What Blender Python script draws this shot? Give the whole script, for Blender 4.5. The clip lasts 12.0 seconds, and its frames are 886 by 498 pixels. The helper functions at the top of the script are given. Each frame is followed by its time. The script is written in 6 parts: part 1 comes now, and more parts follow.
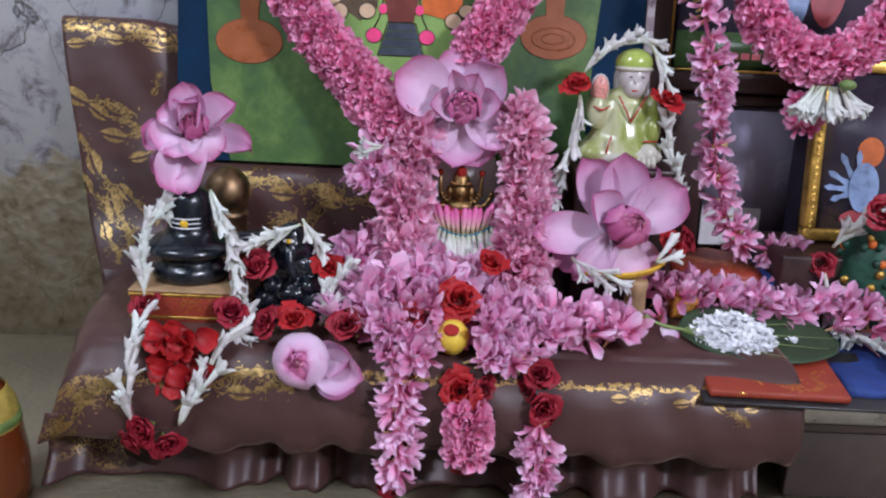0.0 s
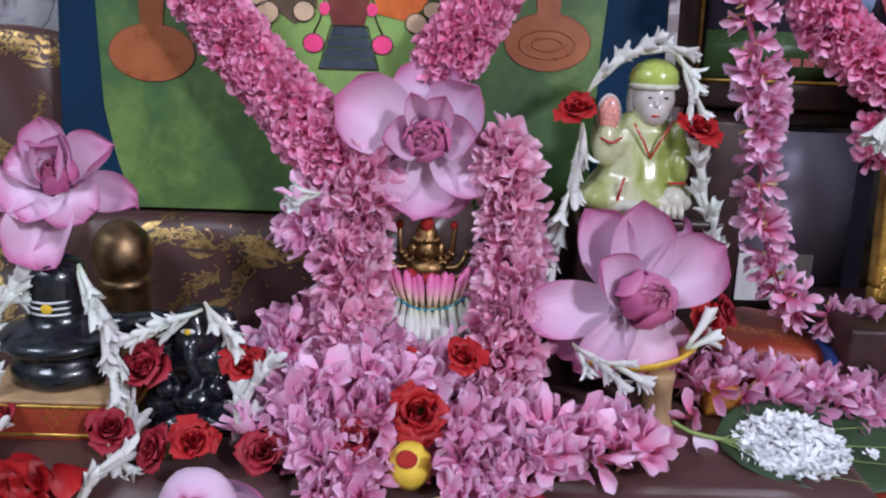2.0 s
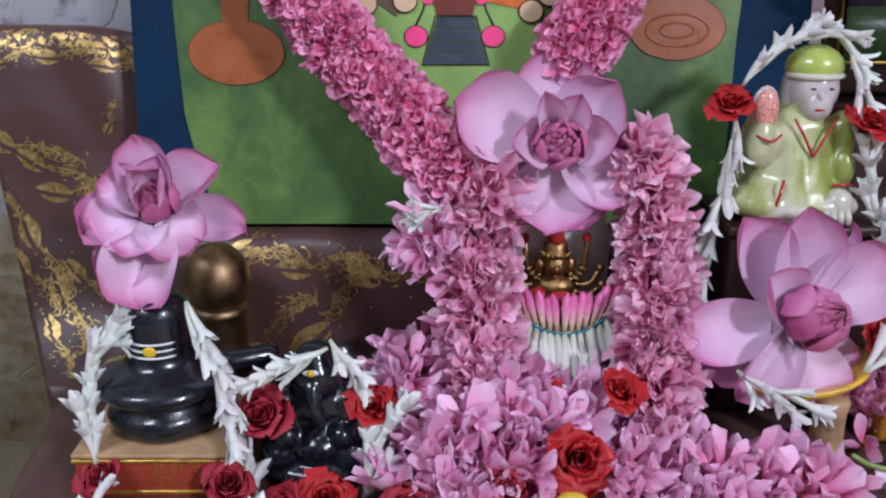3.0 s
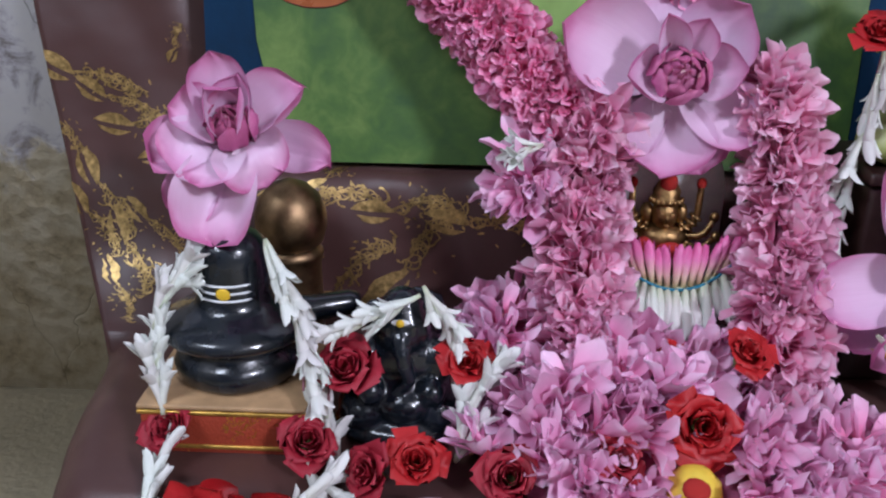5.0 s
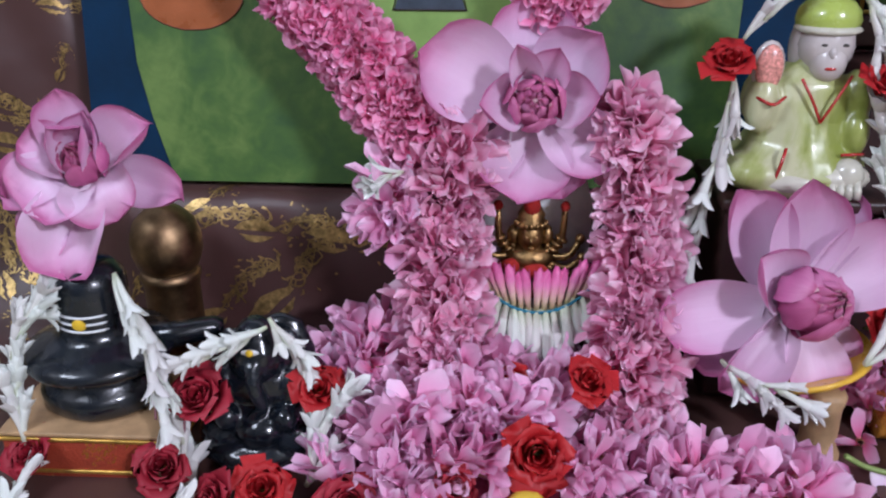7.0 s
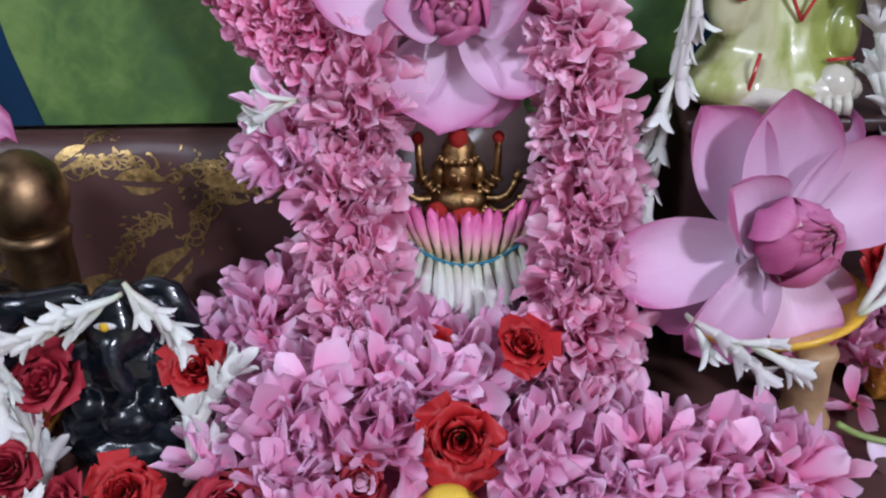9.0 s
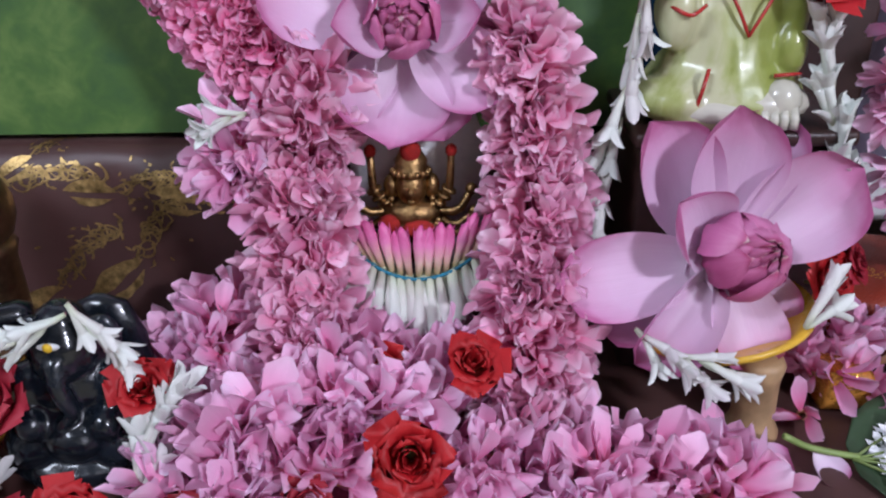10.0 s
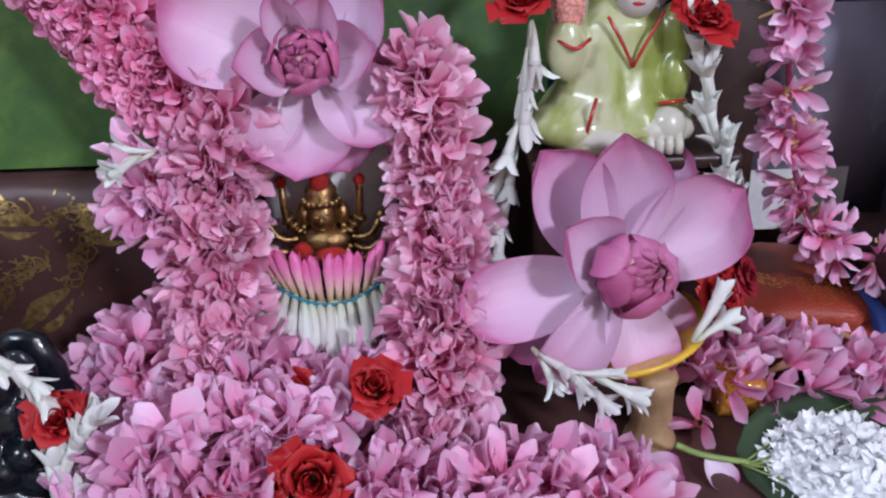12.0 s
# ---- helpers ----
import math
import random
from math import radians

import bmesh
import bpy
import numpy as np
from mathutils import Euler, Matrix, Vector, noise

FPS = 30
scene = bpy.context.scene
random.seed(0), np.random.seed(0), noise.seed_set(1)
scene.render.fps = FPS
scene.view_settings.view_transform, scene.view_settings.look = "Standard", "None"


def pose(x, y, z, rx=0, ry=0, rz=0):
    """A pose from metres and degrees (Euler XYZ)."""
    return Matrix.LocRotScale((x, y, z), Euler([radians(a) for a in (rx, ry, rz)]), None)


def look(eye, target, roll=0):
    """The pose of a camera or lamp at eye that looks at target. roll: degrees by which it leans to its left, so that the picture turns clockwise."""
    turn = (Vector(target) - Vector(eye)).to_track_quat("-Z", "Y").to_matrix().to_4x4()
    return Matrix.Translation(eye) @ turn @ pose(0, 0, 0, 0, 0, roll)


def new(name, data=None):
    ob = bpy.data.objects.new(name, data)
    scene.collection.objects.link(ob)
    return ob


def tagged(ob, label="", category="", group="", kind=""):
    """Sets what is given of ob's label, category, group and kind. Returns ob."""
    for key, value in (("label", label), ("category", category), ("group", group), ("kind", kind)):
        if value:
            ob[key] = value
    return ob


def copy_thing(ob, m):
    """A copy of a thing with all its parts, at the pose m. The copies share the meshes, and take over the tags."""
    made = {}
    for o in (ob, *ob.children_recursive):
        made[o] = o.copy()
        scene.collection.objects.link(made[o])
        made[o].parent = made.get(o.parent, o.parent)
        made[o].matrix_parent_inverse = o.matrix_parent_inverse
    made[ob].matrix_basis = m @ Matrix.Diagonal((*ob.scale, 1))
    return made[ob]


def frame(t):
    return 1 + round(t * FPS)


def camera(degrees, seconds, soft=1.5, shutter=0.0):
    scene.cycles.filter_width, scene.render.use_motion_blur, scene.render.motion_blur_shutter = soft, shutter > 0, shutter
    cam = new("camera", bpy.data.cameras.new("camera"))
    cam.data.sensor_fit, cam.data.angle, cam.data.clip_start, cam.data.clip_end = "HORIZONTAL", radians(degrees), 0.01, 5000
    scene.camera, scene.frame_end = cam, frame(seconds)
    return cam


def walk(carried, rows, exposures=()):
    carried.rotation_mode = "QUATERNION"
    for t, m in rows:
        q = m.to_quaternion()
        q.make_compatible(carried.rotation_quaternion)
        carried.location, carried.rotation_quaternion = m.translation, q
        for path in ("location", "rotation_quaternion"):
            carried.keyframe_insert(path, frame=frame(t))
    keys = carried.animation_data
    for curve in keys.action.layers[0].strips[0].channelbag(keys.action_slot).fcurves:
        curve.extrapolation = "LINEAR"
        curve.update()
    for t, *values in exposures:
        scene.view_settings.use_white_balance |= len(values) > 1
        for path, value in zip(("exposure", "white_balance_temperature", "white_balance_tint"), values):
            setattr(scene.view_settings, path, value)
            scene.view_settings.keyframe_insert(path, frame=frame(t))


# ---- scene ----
cam = camera(55.2, 12.0, soft=2.2)
METRES, EYE, TILT, LEAN, TURN = 0.8, 0.80, -17.0, -2.5, 0.0
ROWS = [
    (0.0, 0.0, 0.0, 0.0, -0.0, 0.0, 0.0),
    (0.5, 0.0203, 0.0764, 0.0278, 0.05, 0.23, 0.05),
    (1.0, 0.064, 0.1636, 0.0499, -0.01, 0.15, 0.24),
    (1.5, 0.1001, 0.2272, 0.0916, 0.55, -0.46, 0.56),
    (2.0, 0.0502, 0.2914, 0.1031, 0.39, -1.24, 0.68),
    (2.5, -0.0218, 0.3503, 0.1279, 0.53, -1.96, 0.91),
    (3.0, -0.0738, 0.3876, 0.1466, 0.63, -2.98, 2.41),
    (5.0, -0.1316, 0.4625, 0.1238, 2.97, -5.27, 1.07),
    (5.5, -0.1307, 0.4581, 0.1439, 3.16, -5.87, 0.96),
    (6.0, -0.095, 0.4538, 0.1601, 3.33, -6.35, 0.93),
    (6.5, -0.0452, 0.4503, 0.1703, 3.3, -6.78, 1.13),
    (7.0, -0.0102, 0.4602, 0.169, 3.11, -7.25, 1.44),
    (9.0, 0.04, 0.5849, 0.1361, 2.1, -9.81, 3.3),
    (9.5, 0.0443, 0.5933, 0.1441, 1.71, -10.24, 3.2),
    (10.0, 0.0543, 0.5903, 0.1519, 0.12, -10.59, 3.19),
    (10.5, 0.065, 0.583, 0.1564, -0.51, -10.68, 3.57),
    (11.0, 0.0715, 0.5699, 0.1694, -0.8, -10.66, 3.98),
    (11.5, 0.0928, 0.5686, 0.1711, -1.12, -10.75, 4.31),
    (12.0, 0.1105, 0.567, 0.1727, -1.41, -10.81, 4.53),
]
walk(cam, [(t, pose(0, 0, EYE, TILT, LEAN, TURN) @ pose(METRES * x, METRES * y, METRES * z, 90 + pitch, roll, yaw)) for t, x, y, z, yaw, pitch, roll in ROWS])

# ---- light ----
world = bpy.data.worlds.new("room_air")
scene.world = world
world.use_nodes = True
world.node_tree.nodes["Background"].inputs[0].default_value = (0.75, 0.8, 1.0, 1)
world.node_tree.nodes["Background"].inputs[1].default_value = 0.03


def area_lamp(name, eye, target, watts, sx, sy, colour):
    d = bpy.data.lights.new(name, "AREA")
    d.shape, d.size, d.size_y, d.energy, d.color = "RECTANGLE", sx, sy, watts, colour
    ob = new(name, d)
    ob.matrix_world = look(eye, target)
    return ob


area_lamp("room_lamp", (2.2, -2.15, 2.65), (-0.15, 0.95, 0.6), 115, 0.42, 0.33, (0.785, 0.81, 1.0))
area_lamp("ceiling_lamp", (-1.35, -0.5, 2.45), (-0.4, 1.0, 0.4), 37, 0.9, 0.5, (0.74, 0.82, 1.0))

# ---- materials ----


class Nodes:
    """A small node builder."""

    def __init__(self, name):
        self.m = bpy.data.materials.new(name)
        self.m.use_nodes = True
        self.t = self.m.node_tree
        self.t.nodes.clear()
        self.out = self.t.nodes.new("ShaderNodeOutputMaterial")

    def add(self, kind, values=None, **props):
        n = self.t.nodes.new(kind)
        for k, v in props.items():
            setattr(n, k, v)
        for k, v in (values or {}).items():
            if hasattr(v, "is_output"):
                self.t.links.new(v, n.inputs[k])
            else:
                n.inputs[k].default_value = v
        return n

    def ramp(self, fac, stops, interp="LINEAR"):
        n = self.add("ShaderNodeValToRGB", {0: fac})
        n.color_ramp.interpolation = interp
        while len(n.color_ramp.elements) < len(stops):
            n.color_ramp.elements.new(0.5)
        for e, (p, c) in zip(n.color_ramp.elements, stops):
            e.position = p
            e.color = (*c, 1) if len(c) == 3 else c
        return n.outputs[0]

    def noise(self, scale, detail=3, rough=0.55, vec=None, dist=0.0):
        v = {"Scale": scale, "Detail": detail, "Roughness": rough, "Distortion": dist}
        if vec is not None:
            v["Vector"] = vec
        return self.add("ShaderNodeTexNoise", v).outputs["Fac"]

    def mix(self, fac, a, b, blend="MIX"):
        n = self.add("ShaderNodeMix", data_type="RGBA", blend_type=blend)
        for k, v in ((0, fac), (6, a), (7, b)):
            if hasattr(v, "is_output"):
                self.t.links.new(v, n.inputs[k])
            else:
                n.inputs[k].default_value = (*v, 1) if isinstance(v, tuple) and len(v) == 3 else v
        return n.outputs[2]

    def math(self, op, a, b=0.0):
        return self.add("ShaderNodeMath", {0: a, 1: b}, operation=op).outputs[0]

    def coords(self, which="Object"):
        return self.add("ShaderNodeTexCoord").outputs[which]

    def bump(self, height, strength, distance):
        return self.add("ShaderNodeBump", {"Strength": strength, "Distance": distance, "Height": height}).outputs[0]

    def shader(self, **v):
        p = self.add("ShaderNodeBsdfPrincipled", {k.replace("_", " "): x for k, x in v.items()})
        return p.outputs[0]

    def done(self, s):
        self.t.links.new(s, self.out.inputs[0])
        return self.m


def plain(name, base, rough=0.5, metal=0.0, vary=0.25, scale=60.0, bump=0.25, depth=0.0008, coat=0.0, fine=400.0, spec=0.5):
    n = Nodes(name)
    co = n.coords()
    a = n.noise(scale, 4, 0.6, co)
    lo = tuple(c * (1 - vary) for c in base)
    hi = tuple(min(1, c * (1 + vary)) for c in base)
    col = n.ramp(a, [(0.3, lo), (0.7, hi)])
    f = n.noise(fine, 3, 0.6, co)
    r = n.add("ShaderNodeMapRange", {0: a, 1: 0.2, 2: 0.8, 3: max(0.03, rough - 0.1), 4: min(1, rough + 0.12)}).outputs[0]
    return n.done(n.shader(Base_Color=col, Roughness=r, Metallic=metal, Coat_Weight=coat, Coat_Roughness=0.08, Specular_IOR_Level=spec,
                           Normal=n.bump(f, bump, depth)))


def petal_material(name, stops, per_island=False, rough=0.40, vary=0.36, through_light=0.3, veins=True, vein=0.28, rim=0.0):
    """Petal pigment from its base to its tip, with veins and a tone of its own for each flower."""
    n = Nodes(name)
    uv = n.add("ShaderNodeUVMap").outputs[0]
    sep = n.add("ShaderNodeSeparateXYZ", {0: uv})
    co = n.coords()
    blot = n.noise(45, 3, 0.6, co)
    along = n.math("ADD", sep.outputs[1], n.math("MULTIPLY", n.math("SUBTRACT", blot, 0.5), 0.22))
    if rim:
        side = n.math("POWER", n.math("ABSOLUTE", n.math("SUBTRACT", n.math("MULTIPLY", sep.outputs[0], 2.0), 1.0)), 5.0)
        along = n.math("ADD", along, n.math("MULTIPLY", n.math("MULTIPLY", side, sep.outputs[1]), rim))
    col = n.ramp(along, stops)
    rnd = n.add("ShaderNodeNewGeometry").outputs["Random Per Island"] if per_island else n.add("ShaderNodeObjectInfo").outputs["Random"]
    tone = n.ramp(rnd, [(0.0, (1 - vary, 1 - vary * 1.6, 1 - vary * 1.2)), (0.5, (1, 1, 1)), (1.0, (1.0, 1 + vary * 0.9, 1 + vary * 0.6))])
    col = n.mix(1.0, col, tone, "MULTIPLY")
    strip = n.add("ShaderNodeTexNoise", {"Vector": n.add("ShaderNodeCombineXYZ", {0: n.math("MULTIPLY", sep.outputs[0], 26.0), 1: n.math("MULTIPLY", sep.outputs[1], 2.0), 2: 0.0}).outputs[0], "Scale": 1.0, "Detail": 3.0}).outputs["Fac"]
    if veins:
        col = n.mix(n.math("MULTIPLY", strip, vein), col, n.mix(1.0, col, (0.86, 0.62, 0.78), "MULTIPLY"))
    nor = n.bump(strip, 0.35, 0.0006)
    p = n.shader(Base_Color=col, Roughness=rough, Normal=nor, Specular_IOR_Level=0.35)
    tr = n.add("ShaderNodeBsdfTranslucent", {0: col, 1: nor}).outputs[0]
    mx = n.add("ShaderNodeMixShader", {0: through_light, 1: p, 2: tr}).outputs[0]
    return n.done(mx)


M = {}
PINK = [(0.0, (0.92, 0.66, 0.26)), (0.10, (0.94, 0.48, 0.44)), (0.20, (0.89, 0.13, 0.32)), (0.50, (0.97, 0.31, 0.53)), (1.0, (0.99, 0.63, 0.79))]
HOT = [(0.0, (0.6, 0.2, 0.2)), (0.18, (0.80, 0.06, 0.22)), (0.55, (0.95, 0.19, 0.42)), (1.0, (0.98, 0.48, 0.69))]
LILAC = [(0.0, (0.97, 0.76, 0.28)), (0.17, (0.96, 0.64, 0.40)), (0.26, (0.86, 0.17, 0.35)), (0.55, (0.95, 0.38, 0.62)), (1.0, (0.97, 0.64, 0.84))]
LOTUS = [(0.0, (0.86, 0.76, 0.83)), (0.3, (0.82, 0.64, 0.78)), (0.64, (0.79, 0.55, 0.73)), (0.86, (0.76, 0.39, 0.61)), (1.0, (0.62, 0.18, 0.38))]
HEART = [(0.0, (0.62, 0.18, 0.36)), (0.5, (0.64, 0.17, 0.36)), (0.8, (0.70, 0.24, 0.42)), (0.93, (0.52, 0.09, 0.22)), (1.0, (0.88, 0.60, 0.60))]
ROSE = [(0.0, (0.16, 0.006, 0.012)), (0.6, (0.30, 0.010, 0.024)), (1.0, (0.42, 0.022, 0.045))]
SCARLET = [(0.0, (0.20, 0.005, 0.007)), (0.6, (0.42, 0.009, 0.014)), (1.0, (0.55, 0.022, 0.026))]
IVORY = [(0.0, (0.58, 0.62, 0.44)), (0.3, (0.74, 0.75, 0.68)), (1.0, (0.80, 0.80, 0.78))]
BUDS = [(0.0, (0.86, 0.70, 0.36)), (0.22, (0.88, 0.58, 0.50)), (0.5, (0.86, 0.26, 0.50)), (1.0, (0.80, 0.13, 0.38))]
for key, stops in (("pink", PINK), ("hot", HOT), ("lilac", LILAC)):
    M[key] = petal_material("oleander_" + key, stops, through_light=0.20, veins=False, vary=0.24)
    M[key + "_many"] = petal_material("oleander_" + key + "_many", stops, True, through_light=0.20, veins=False, vary=0.24)
M["lotus"] = petal_material("lotus_petal", LOTUS, vary=0.08, rough=0.42, through_light=0.14, rim=0.32)
M["heart"] = petal_material("lotus_heart", HEART, vary=0.3, rough=0.45, through_light=0.12, vein=0.9)
M["rose"] = petal_material("rose_petal", ROSE, vary=0.2, rough=0.5, through_light=0.15, veins=False)
M["scarlet"] = petal_material("scarlet_petal", SCARLET, vary=0.15, rough=0.45, through_light=0.2, veins=False)
M["ivory"] = petal_material("tuberose_petal", IVORY, vary=0.07, rough=0.45, through_light=0.12, veins=False)
M["buds"] = petal_material("pink_bud", BUDS, vary=0.15, rough=0.35, through_light=0.1)
M["calyx"] = plain("calyx_green", (0.16, 0.24, 0.07), 0.5)
M["string"] = plain("garland_string", (0.25, 0.10, 0.12), 0.8)
M["stone"] = plain("black_stone", (0.005, 0.008, 0.013), 0.24, vary=0.5, scale=40, bump=0.35, depth=0.0015, fine=90, coat=0.4)
M["white_paint"] = plain("white_paint", (0.7, 0.72, 0.74), 0.5)
M["yellow_paint"] = plain("yellow_paint", (0.75, 0.48, 0.03), 0.5)
M["kumkum"] = plain("vermilion_powder", (0.36, 0.016, 0.012), 0.9, vary=0.3, scale=300)
M["brass"] = plain("old_brass", (0.33, 0.20, 0.085), 0.40, 1.0, vary=0.55, scale=160, bump=0.6)
M["bronze"] = plain("dull_bronze", (0.24, 0.155, 0.085), 0.42, 1.0, vary=0.4, scale=60)
M["gold_frame"] = plain("gilt_frame", (0.62, 0.38, 0.09), 0.38, 0.85, vary=0.4, scale=90)
M["silver"] = plain("pale_plate", (0.90, 0.93, 0.97), 0.45, 0.0, vary=0.15)


def fired_glaze():
    """Thin yellow-green glaze that runs paler in the folds, over a cream body."""
    n = Nodes("yellow_green_glaze")
    co = n.coords()
    run = n.noise(26, 4, 0.6, n.add("ShaderNodeMapping", {"Vector": co, "Scale": (1.0, 1.0, 0.55)}).outputs[0], 0.6)
    col = n.ramp(run, [(0.38, (0.24, 0.285, 0.055)), (0.52, (0.37, 0.40, 0.15)), (0.66, (0.52, 0.52, 0.32))])
    return n.done(n.shader(Base_Color=col, Roughness=0.30, Coat_Weight=0.5, Coat_Roughness=0.14, Normal=n.bump(n.noise(70, 3, 0.5, co), 0.15, 0.0012)))


M["glaze"] = fired_glaze()
M["glaze_green"] = plain("green_glaze", (0.38, 0.47, 0.10), 0.24, vary=0.15, scale=30, bump=0.05, coat=0.7)
M["glaze_cream"] = plain("cream_glaze", (0.56, 0.54, 0.45), 0.24, vary=0.12, scale=30, bump=0.05, coat=0.7)
M["glaze_face"] = plain("pale_glaze", (0.52, 0.47, 0.46), 0.2, vary=0.1, scale=40, bump=0.05, coat=0.5)
M["glaze_red"] = plain("red_glaze", (0.42, 0.02, 0.02), 0.2, coat=0.5)
M["glaze_hand"] = plain("hand_glaze", (0.72, 0.28, 0.24), 0.25, vary=0.5, scale=500, coat=0.5)
M["dark"] = plain("dark_paint", (0.03, 0.025, 0.02), 0.4)
M["wood_dark"] = plain("dark_wood", (0.035, 0.014, 0.012), 0.4, vary=0.4, scale=30)
M["wood_pale"] = plain("pale_turned_wood", (0.40, 0.25, 0.13), 0.5, vary=0.3, scale=40)
M["saucer"] = plain("yellow_saucer", (0.72, 0.42, 0.04), 0.3, vary=0.15, coat=0.3)
M["lemon"] = plain("lemon_peel", (0.82, 0.58, 0.07), 0.35, vary=0.12, bump=0.4, fine=700)
M["leaf"] = plain("betel_leaf", (0.030, 0.060, 0.026), 0.45, vary=0.25, scale=30, bump=0.3)
M["stem"] = plain("leaf_stem", (0.22, 0.30, 0.09), 0.45)
M["flake"] = plain("rice_flakes", (0.84, 0.85, 0.87), 0.7, vary=0.08)
M["teal_thread"] = plain("teal_thread", (0.01, 0.16, 0.24), 0.7)
M["tray"] = plain("black_tray", (0.02, 0.018, 0.018), 0.35)
M["steel"] = plain("dull_steel", (0.55, 0.55, 0.56), 0.3, 1.0, vary=0.15)
M["table"] = plain("grey_brown_table", (0.075, 0.055, 0.048), 0.4, vary=0.25, scale=12)
M["blue_cloth"] = plain("blue_cloth", (0.016, 0.045, 0.20), 0.7, vary=0.25, scale=80)
M["floor"] = plain("cement_floor", (0.52, 0.45, 0.30), 0.6, vary=0.22, scale=9, bump=0.5, depth=0.003, fine=120)
# pale surface for the added out-of-view walls that bounce fill light
M["room"] = plain("bounce_plaster", (0.55, 0.54, 0.52), 0.8, vary=0.06, scale=3)
M["navy"] = plain("navy_paint", (0.003, 0.022, 0.055), 0.72, spec=0.15, vary=0.3, scale=18)


def oil_green():
    """Brushed green oil paint, mottled yellow-green and blue-green."""
    n = Nodes("green_oil_paint")
    co = n.coords()
    big = n.noise(11, 4, 0.62, co, 0.4)
    dab = n.noise(46, 3, 0.6, co, 0.8)
    col = n.ramp(n.math("ADD", n.math("MULTIPLY", big, 0.7), n.math("MULTIPLY", dab, 0.3)), [(0.36, (0.030, 0.086, 0.027)), (0.50, (0.063, 0.136, 0.029)), (0.63, (0.135, 0.222, 0.054))])
    return n.done(n.shader(Base_Color=col, Roughness=0.5, Normal=n.bump(n.noise(150, 3, 0.6, co), 0.25, 0.0008)))


M["grass_green"] = oil_green()
M["terracotta"] = plain("terracotta_paint", (0.34, 0.10, 0.035), 0.3, vary=0.15, scale=40, coat=0.2)
M["outline"] = plain("dark_outline_paint", (0.03, 0.015, 0.012), 0.35)
M["slate"] = plain("slate_paint", (0.035, 0.05, 0.07), 0.4, vary=0.35, scale=60)
M["hot_pink"] = plain("hot_pink_paint", (0.85, 0.06, 0.22), 0.4, vary=0.1)
M["cream_paint"] = plain("cream_paint", (0.62, 0.44, 0.28), 0.4, vary=0.1)
M["orange_paint"] = plain("orange_paint", (0.60, 0.13, 0.02), 0.4, vary=0.2)
M["maroon_paint"] = plain("maroon_paint", (0.16, 0.03, 0.02), 0.4, vary=0.2)
M["brown_paint"] = plain("brown_paint", (0.10, 0.065, 0.035), 0.4, vary=0.2)
# lilac-grey is the glass's glare, put into the print's colour
M["photo_glare"] = plain("glare_grey_print", (0.30, 0.275, 0.37), 0.25, vary=0.2, scale=6)
M["photo_dark"] = plain("dark_photo_print", (0.055, 0.045, 0.07), 0.3, vary=0.4, scale=8)
M["photo_green"] = plain("green_photo_print", (0.05, 0.09, 0.03), 0.25, vary=0.4, scale=15)
M["photo_red"] = plain("red_print", (0.32, 0.04, 0.05), 0.4)
M["paper"] = plain("white_paper", (0.72, 0.72, 0.72), 0.6, vary=0.1)
M["skin_blue"] = plain("pale_blue_print", (0.22, 0.30, 0.48), 0.3, vary=0.3, scale=60)
M["label_paper"] = plain("faded_label_paper", (0.40, 0.30, 0.06), 0.6, vary=0.35, scale=90)


def sparkle_cloth(name, base, amount=0.62):
    n = Nodes(name)
    co = n.coords()
    big = n.noise(16, 4, 0.6, co)
    fine = n.add("ShaderNodeTexVoronoi", {"Vector": co, "Scale": 520.0}).outputs["Distance"]
    mask = n.math("MULTIPLY", n.math("GREATER_THAN", big, amount), n.math("LESS_THAN", fine, 0.42))
    col = n.mix(n.noise(60, 3, 0.6, co), tuple(c * 0.7 for c in base), tuple(c * 1.3 for c in base))
    col = n.mix(mask, col, (0.75, 0.42, 0.08))
    return n.done(n.shader(Base_Color=col, Roughness=n.math("SUBTRACT", 0.5, n.math("MULTIPLY", mask, 0.22)), Metallic=n.math("MULTIPLY", mask, 0.9), Normal=n.bump(fine, 0.5, 0.0008)))


M["zari"] = plain("gold_zari_thread", (0.42, 0.28, 0.11), 0.38, 0.85, vary=0.55, scale=220, bump=0.5)
M["orange_cloth"] = sparkle_cloth("orange_zari_cloth", (0.30, 0.040, 0.018), 0.57)
M["gold_trim"] = sparkle_cloth("gold_sequin_trim", (0.50, 0.20, 0.03), 0.3)


